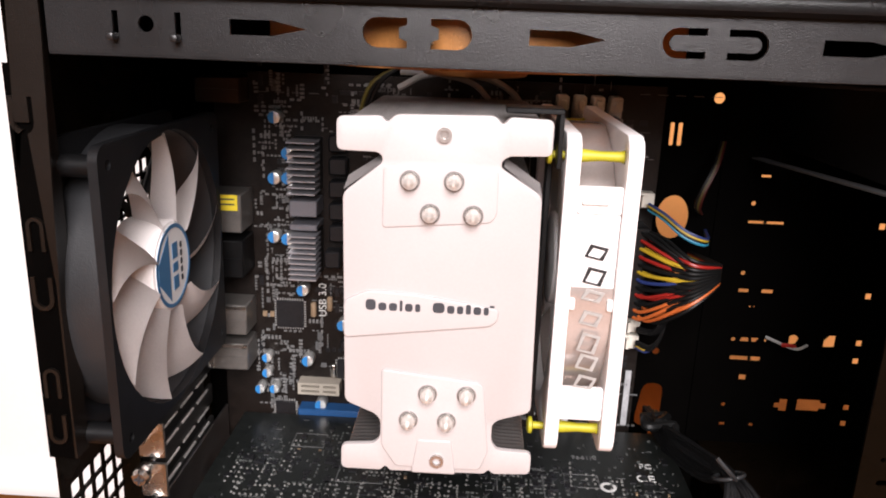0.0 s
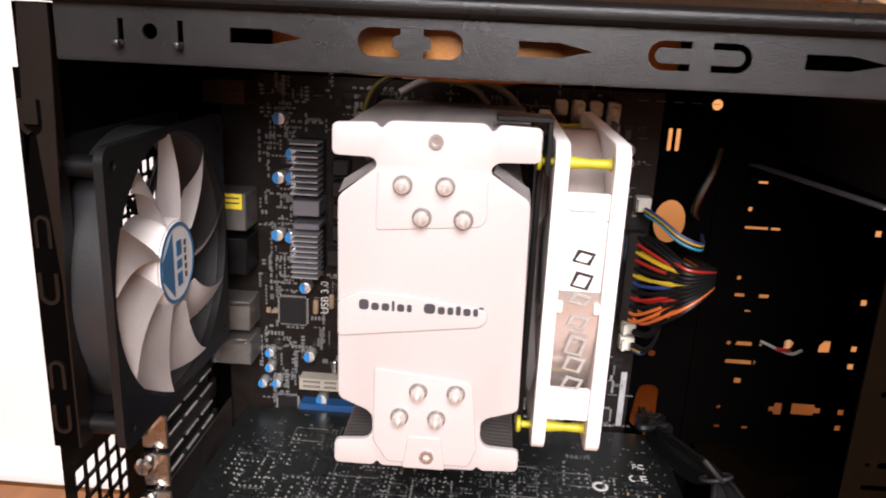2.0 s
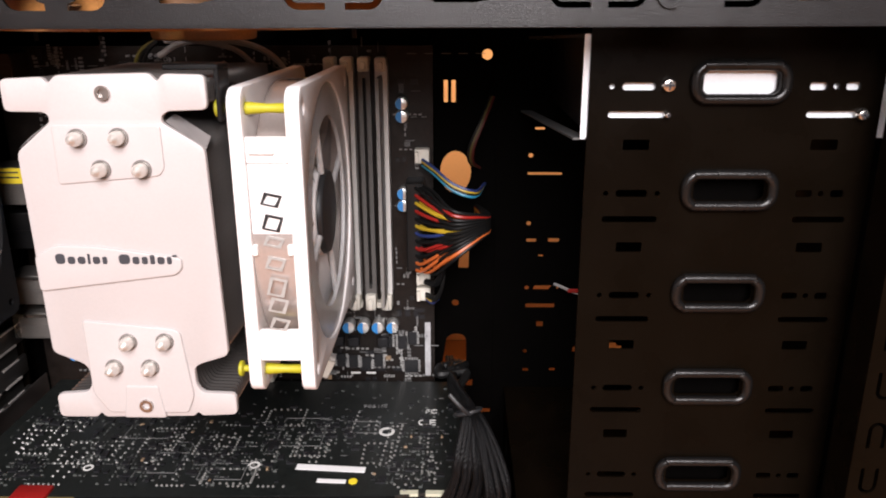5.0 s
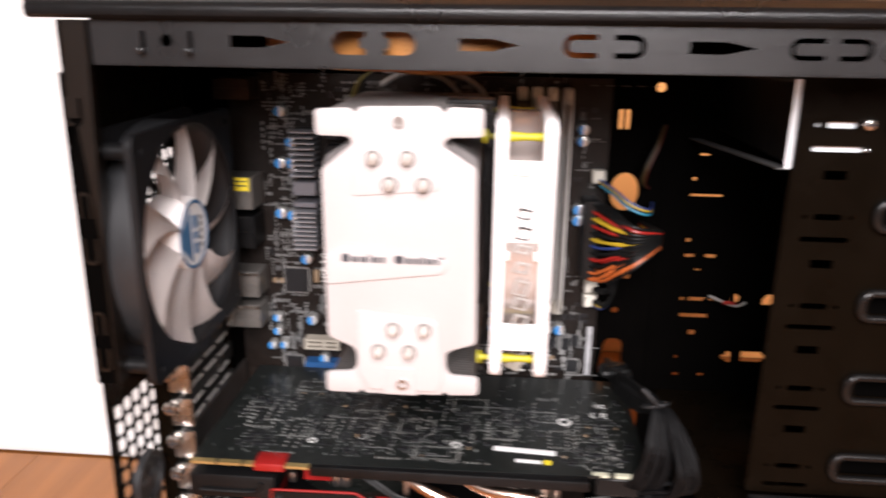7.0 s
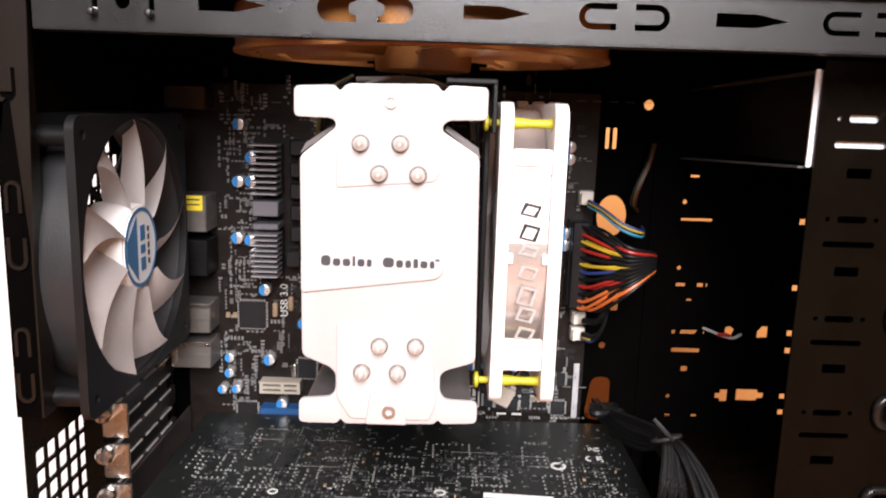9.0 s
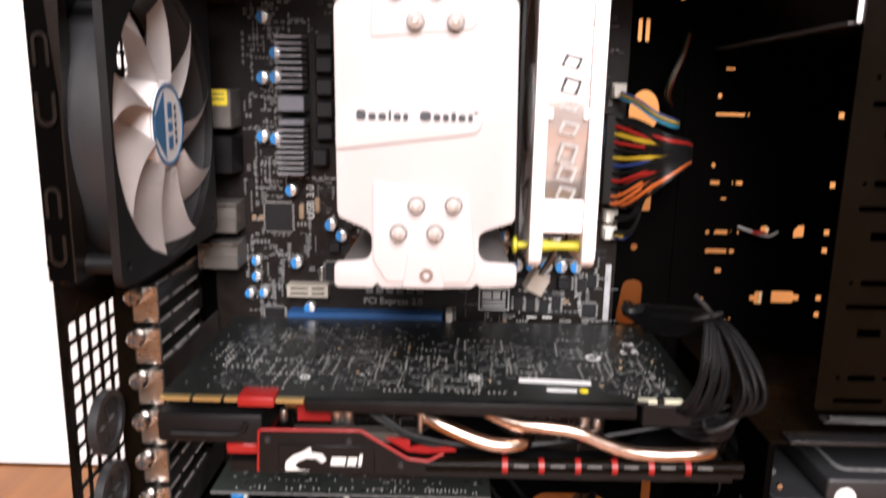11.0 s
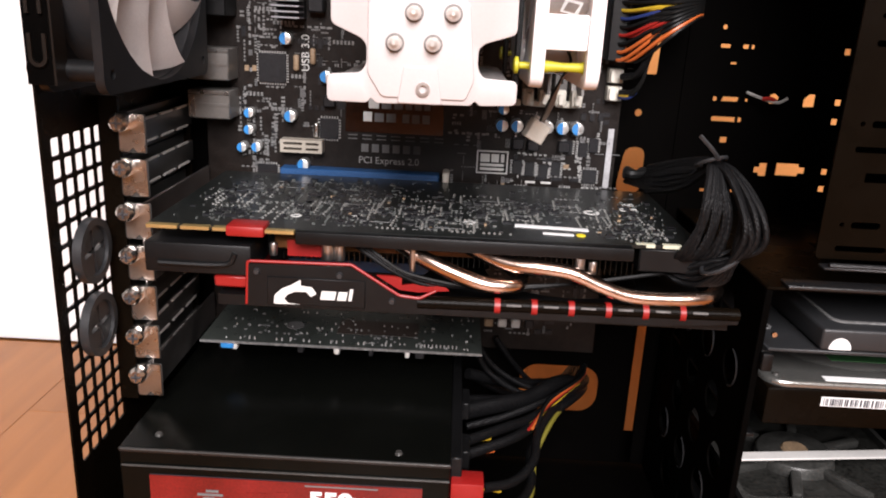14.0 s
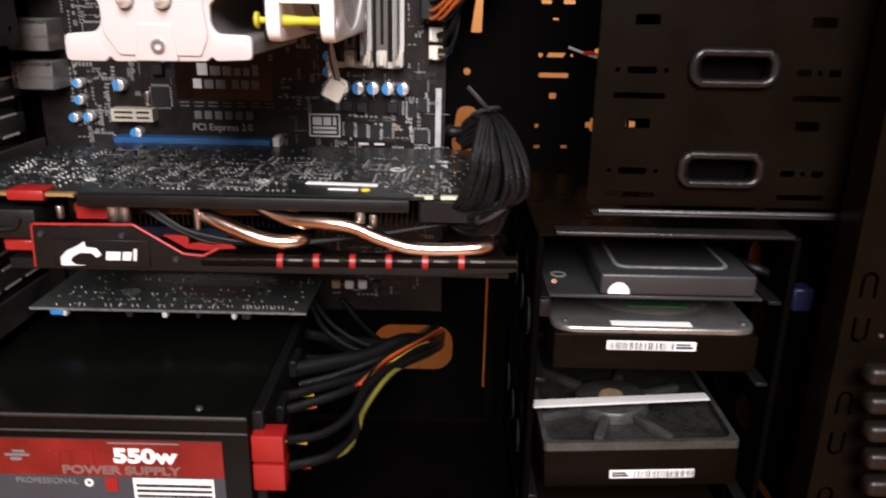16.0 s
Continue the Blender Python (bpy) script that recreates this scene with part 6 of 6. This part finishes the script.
# ---- cables ----
rc = random.Random(3)
gc = thing("graphics_power_cable", (0.28, 0.07, 0.20), "black braided power cable bundle with ties, feeding the graphics card", "cable")
j = lambda d: rc.uniform(-d, d)
for k in range(14):
    o, p = (k % 4 - 1.5) * 0.0024, (k // 4 - 1.5) * 0.0024
    part("sleeved_wire", tube([(0.2600, 0.080 + p, 0.1985 + o * 0.8), (0.2690, 0.072 + p, 0.1950 + o), (0.2800 + p, 0.060 + o * 0.6, 0.1995 + o), (0.2895 + o + j(0.001), 0.053 + p, 0.2140), (0.2890 + o + j(0.0016), 0.056 + p, 0.2290 + j(0.001)), (0.2820 + o * 0.5, 0.076 + p * 0.6, 0.2435 + j(0.001)), (0.2745, 0.104 + p, 0.2330 + o), (0.2700, 0.140 + p, 0.2230 + o), (0.2700 + o, 0.190, 0.2160 + p)], 0.00135, 7, 7), SLEEVE, gc, "black braided wire")
for k in range(9):
    o = (k - 4) * 0.0017
    part("sleeved_wire", tube([(0.2630, 0.078, 0.2030 + o * 0.5), (0.2715 + o, 0.064 + j(0.002), 0.2050), (0.2765 + o + j(0.001), 0.060 + j(0.002), 0.2190), (0.2775 + o * 0.7, 0.064, 0.2330 + j(0.001)), (0.2785 + o * 0.3, 0.080, 0.2448), (0.2745, 0.110, 0.2330 + o), (0.2690, 0.150, 0.2220 + o)], 0.00135, 7, 7), SLEEVE, gc)
part("cable_tie", tube([(0.2775 + 0.0062 * math.cos(a), 0.078 + 0.006 * math.sin(a), 0.2455 + 0.003 * math.cos(a + 1)) for a in [2 * math.pi * i / 12 for i in range(13)]], 0.0009, 6, 3), GREY_PLASTIC, gc, "grey plastic cable tie")
part("cable_tie", tube([(0.2785, 0.072, 0.2475), (0.2745, 0.070, 0.2520), (0.2690, 0.072, 0.2575)], 0.0010, 6), GREY_PLASTIC, gc)
part("cable_tie", tube([(0.2815 + 0.0075 * math.cos(a), 0.058 + 0.0075 * math.sin(a), 0.2050 + 0.005 * math.cos(a)) for a in [2 * math.pi * i / 12 for i in range(13)]], 0.0010, 6, 3), GREY_PLASTIC, gc)
knot = [(0.266 + rc.uniform(-0.004, 0.012), 0.165 + rc.uniform(-0.02, 0.02), 0.222 + rc.uniform(-0.008, 0.006)) for _ in range(10)]
part("wire_knot", tube(knot, 0.0026, 8, 6), WIRE_BLACK, gc, "dark tangle of cable")

main = thing("main_power_cable", (0.27, 0.16, 0.30), "bundle of red, yellow, orange and black wires entering the motherboard", "cable")
cols = [WIRE_BLACK, WIRE_RED, WIRE_YELLOW, WIRE_RED, WIRE_BLACK, WIRE_YELLOW, WIRE_BLUE, WIRE_BLACK, WIRE_RED, WIRE_BLACK, WIRE_ORANGE, WIRE_ORANGE]
for i, c in enumerate(cols):
    z = 0.3310 - 0.0042 * i
    for k in range(3):
        part("wire", tube([(0.2470 + 0.003 * k, 0.176 - 0.002 * k, z + rc.uniform(-0.0008, 0.0008)), (0.2520 + 0.004 * k, 0.166 - 0.002 * k, z - 0.001), (0.2640 + 0.003 * k, 0.153 - 0.003 * k, z * 0.6 + 0.3135 * 0.4), (0.2780 + 0.003 * k, 0.152, 0.3135 + (z - 0.308) * 0.30), (0.2860 + 0.002 * k, 0.168, 0.3120 + (z - 0.308) * 0.20), (0.2820, 0.205, 0.309 + (z - 0.308) * 0.2)], 0.00095, 7, 6), c if k == 0 or (i + k) % 3 == 0 else WIRE_BLACK, main)
part("plug", box((0.2440, 0.1700, 0.2825), (0.2535, 0.1760, 0.3335), 0.0006), BLACK, main)
fl = thing("fan_header_cable", (0.27, 0.17, 0.335), "thin blue, yellow and black leads into a small header", "cable")
for k, c in enumerate((WIRE_BLUE, WIRE_YELLOW, WIRE_BLACK, mat("teal_wire", (0.03, 0.22, 0.35), 0.4))):
    part("wire", tube([(0.2530, 0.178, 0.3450 - 0.001 * k), (0.2600, 0.170, 0.3415 - 0.001 * k), (0.2700, 0.164, 0.3345 - 0.0012 * k), (0.2820, 0.166, 0.3300 - 0.001 * k), (0.2880, 0.190, 0.3290)], 0.0009, 6), c, fl)
for k, c in enumerate((WIRE_BLACK, mat("dull_olive_wire", (0.06, 0.045, 0.01), 0.5), mat("dull_red_wire", (0.05, 0.006, 0.004), 0.5))):
    part("wire", tube([(0.2905 + 0.001 * k, 0.190, 0.378), (0.2850 + 0.001 * k, 0.180, 0.366), (0.2790 + 0.0012 * k, 0.178, 0.352), (0.2790 + 0.001 * k, 0.182, 0.343), (0.2850, 0.190, 0.338)], 0.0008, 6), c, fl)
for k, c in enumerate((WIRE_BLUE, WIRE_YELLOW)):
    part("wire", tube([(0.2545, 0.178, 0.2625 + 0.0012 * k), (0.2580, 0.171, 0.2630 + 0.0012 * k), (0.2615, 0.168, 0.2665 + 0.001 * k)], 0.0009, 6), c, fl)
for k, c in enumerate((WIRE_BLACK, WIRE_BLACK, WIRE_BLACK)):
    part("wire", tube([(0.2545, 0.178, 0.2640 + 0.001 * k), (0.2600, 0.168, 0.2655 + 0.001 * k), (0.2640, 0.164, 0.2760), (0.2660, 0.164, 0.2920), (0.2700, 0.166, 0.305)], 0.0010, 6), c, fl)
part("sleeved_lead", tube([(0.2545, 0.176, 0.2740), (0.2610, 0.166, 0.2770), (0.2650, 0.160, 0.2900), (0.2680, 0.158, 0.3050)], 0.0020, 8), SLEEVE, fl)
OLIVE = mat("dim_olive_wire", (0.09, 0.075, 0.012), 0.5)
top_lead = thing("top_cable", (0.16, 0.17, 0.40), "grey and yellow leads over the motherboard top edge", "cable")
part("wire", tube([(0.1855, 0.172, 0.378), (0.1835, 0.170, 0.390), (0.1760, 0.168, 0.4015), (0.1600, 0.165, 0.4085), (0.1350, 0.158, 0.4090), (0.1200, 0.160, 0.402)], 0.0016, 8), WIRE_GREY, top_lead, "grey round lead")
part("wire", tube([(0.1650, 0.172, 0.397), (0.1560, 0.168, 0.405), (0.1400, 0.163, 0.409), (0.120, 0.170, 0.409)], 0.0014, 8), WIRE_GREY, top_lead)
for k in range(3):
    part("wire", tube([(0.0960 + 0.002 * k, 0.184, 0.372), (0.0985 + 0.002 * k, 0.176, 0.388), (0.1050 + 0.002 * k, 0.172, 0.403), (0.118, 0.172, 0.411)], 0.0011, 6), (OLIVE, WIRE_BLACK, WIRE_BLACK)[k], top_lead)

pc = thing("supply_cable_bundle", (0.22, 0.13, 0.08), "black sleeved supply cables fanning out from the power supply", "cable")
routes = [([(0.1760, 0.115, 0.0940), (0.1970, 0.130, 0.0918), (0.2151, 0.145, 0.0891), (0.2341, 0.165, 0.0894), (0.2513, 0.190, 0.0780), (0.2568, 0.215, 0.0700)], 0.0048),
          ([(0.1780, 0.088, 0.0925), (0.1999, 0.110, 0.0888), (0.2166, 0.130, 0.0845), (0.2380, 0.160, 0.0835), (0.2568, 0.195, 0.0760), (0.259, 0.215, 0.072)], 0.0028),
          ([(0.1780, 0.085, 0.0860), (0.2036, 0.105, 0.0854), (0.2198, 0.130, 0.0821), (0.2415, 0.160, 0.0800), (0.2570, 0.198, 0.0700), (0.258, 0.215, 0.068)], 0.0028),
          ([(0.1850, 0.052, 0.0890), (0.2007, 0.065, 0.0848), (0.2124, 0.085, 0.0844), (0.2171, 0.110, 0.0857), (0.2290, 0.140, 0.0845), (0.2513, 0.190, 0.0740), (0.2540, 0.215, 0.072)], 0.0024),
          ([(0.1850, 0.052, 0.0740), (0.2032, 0.065, 0.0717), (0.2129, 0.090, 0.0676), (0.2148, 0.115, 0.0721), (0.2316, 0.150, 0.0785), (0.2550, 0.198, 0.0690)], 0.0026),
          ([(0.1807, 0.150, 0.1200), (0.1893, 0.150, 0.1029), (0.2077, 0.150, 0.0902), (0.2274, 0.160, 0.0840), (0.2475, 0.190, 0.0800), (0.255, 0.215, 0.080)], 0.0017),
          ([(0.1811, 0.156, 0.1200), (0.1936, 0.156, 0.1026), (0.2140, 0.156, 0.0905), (0.2341, 0.166, 0.0840), (0.2531, 0.192, 0.0830), (0.258, 0.215, 0.083)], 0.0017),
          ([(0.1780, 0.120, 0.0820), (0.2000, 0.128, 0.0850), (0.2200, 0.140, 0.0880), (0.2420, 0.166, 0.0860), (0.2570, 0.200, 0.0860)], 0.0022),
          ([(0.1780, 0.150, 0.1000), (0.1990, 0.162, 0.0905), (0.2200, 0.176, 0.0825), (0.2400, 0.192, 0.0775), (0.2520, 0.216, 0.0750)], 0.0034),
          ([(0.1780, 0.140, 0.0880), (0.2040, 0.158, 0.0800), (0.2280, 0.178, 0.0725), (0.2450, 0.196, 0.0690), (0.2540, 0.216, 0.0660)], 0.0030),
          ([(0.1780, 0.165, 0.0930), (0.2020, 0.176, 0.0760), (0.2230, 0.186, 0.0690), (0.2380, 0.198, 0.0700), (0.2460, 0.216, 0.0680)], 0.0024),
          ([(0.1950, 0.178, 0.1120), (0.2060, 0.178, 0.0970), (0.2200, 0.184, 0.0800), (0.2330, 0.196, 0.0720), (0.2430, 0.216, 0.0620)], 0.0018)]
for p, r in routes:
    part("sleeved_cable", tube(p, r, 10, 7), SLEEVE, pc, "black sleeved cable")
for k, c in enumerate((WIRE_YELLOW, WIRE_ORANGE, WIRE_YELLOW, WIRE_RED)):
    p = routes[(1, 2, 3, 4)[k]][0]
    part("wire_end", tube([p[0], tuple(Vector(p[0]).lerp(Vector(p[1]), 0.55) + Vector((0, -0.0012, -0.0026)))], 0.0012, 7), c, pc, "bare coloured wire end")
for k, c in enumerate((WIRE_YELLOW, WIRE_BLACK, WIRE_RED, WIRE_ORANGE, WIRE_BLACK)):
    part("wire", tube([(0.2080 + 0.002 * k, 0.112, 0.0850 + 0.0008 * k), (0.2260, 0.138, 0.0860 + 0.0014 * k), (0.2440 + 0.001 * k, 0.165, 0.0870 + 0.0016 * k), (0.2590, 0.205, 0.0720 + 0.003 * k)], 0.0009, 6), c, pc)
part("wire", tube([(0.1983, 0.060, 0.0716), (0.2104, 0.075, 0.0686), (0.2145, 0.095, 0.0680), (0.2170, 0.110, 0.0735), (0.2310, 0.140, 0.0812), (0.2520, 0.190, 0.0680), (0.256, 0.212, 0.066)], 0.0015, 7), mat("olive_wire", (0.15, 0.13, 0.018), 0.5), pc, "olive yellow wire")
sata = thing("data_cable", (0.41, 0.11, 0.17), "black and blue data cable behind the drive cage", "cable")
part("lead", tube([(0.400, 0.100, 0.1740), (0.4080, 0.080, 0.1744), (0.4200, 0.078, 0.1700), (0.4310, 0.080, 0.1630)], 0.0022, 8), BLACK, sata)
part("blue_plug", box((0.4300, 0.076, 0.1520), (0.4400, 0.086, 0.1640), 0.001), mat("navy_plug", (0.004, 0.008, 0.030), 0.45), sata, "blue plug")
part("lead", tube([(0.330, 0.19, 0.268), (0.345, 0.185, 0.2635), (0.352, 0.185, 0.2660)], 0.0009, 6), WIRE_GREY, sata)
part("lead", tube([(0.338, 0.186, 0.2650), (0.342, 0.185, 0.2655), (0.346, 0.186, 0.2640)], 0.0012, 6), WIRE_RED, sata)

# ---- things behind the case ----
stand = thing("metal_leg", (1.112, 0.60, 0), "slanting silver metal leg with a dark grey sleeve, behind the case", "furniture leg")
part("tube", rod((1.106, 0.60, 0.004), (0.325, 0.60, 0.525), 0.0092, None, 18), mat("brushed_tube", (0.55, 0.56, 0.58), 0.3, 0.7), stand, "bare silver tube")
part("sleeve", rod((0.3450, 0.60, 0.5117), (0.060, 0.60, 0.7020), 0.0135, None, 20, 0.001), mat("grey_rubber_sleeve", (0.055, 0.055, 0.058), 0.5), stand, "dark grey rubber sleeve")
part("end_ring", rod((0.3500, 0.60, 0.5084), (0.3450, 0.60, 0.5117), 0.0110, 0.0125, 18), STEEL, stand)
boards = thing("leaning_board", (0.9, 0.59, 0), "dark brown wooden board leaning before the orange wall", "board")
LEAN = Matrix.Translation((0.3636, 0.59, 0.535)) @ pose(0, 0, 0, 0, 22.5, 0)
part("panel", moved(box((-0.25, -0.008, 0.052), (1.32, 0.008, 0.36), 0.002), LEAN), BOARD_WOOD, boards)
part("edge", moved(box((-0.25, -0.014, 0.0), (1.39, 0.010, 0.013), 0.002), LEAN), BOARD_WOOD, boards, "thick dark wooden edge")
part("inlay", moved(box((-0.25, -0.006, 0.0132), (1.36, 0.006, 0.0518)), LEAN), mat("tan_board", (0.42, 0.25, 0.13), 0.5), boards, "paler tan strip")
part("rail", moved(box((-0.25, -0.020, 0.095), (1.25, -0.0085, 0.112), 0.002), LEAN), mat("orange_wood_rail", (0.50, 0.24, 0.08), 0.5), boards, "orange wooden rail")

wire = thing("hanging_wire", (0.47, 0.5, 0.3), "thin dark wire hanging behind the case", "cable")
part("lead", tube([(0.4945, 0.5, 0.560), (0.4900, 0.5, 0.500), (0.4830, 0.5, 0.4639), (0.4722, 0.5, 0.4375), (0.4500, 0.5, 0.36), (0.440, 0.5, 0.20), (0.46, 0.5, 0.004)], 0.0016, 8), WIRE_BLACK, wire)
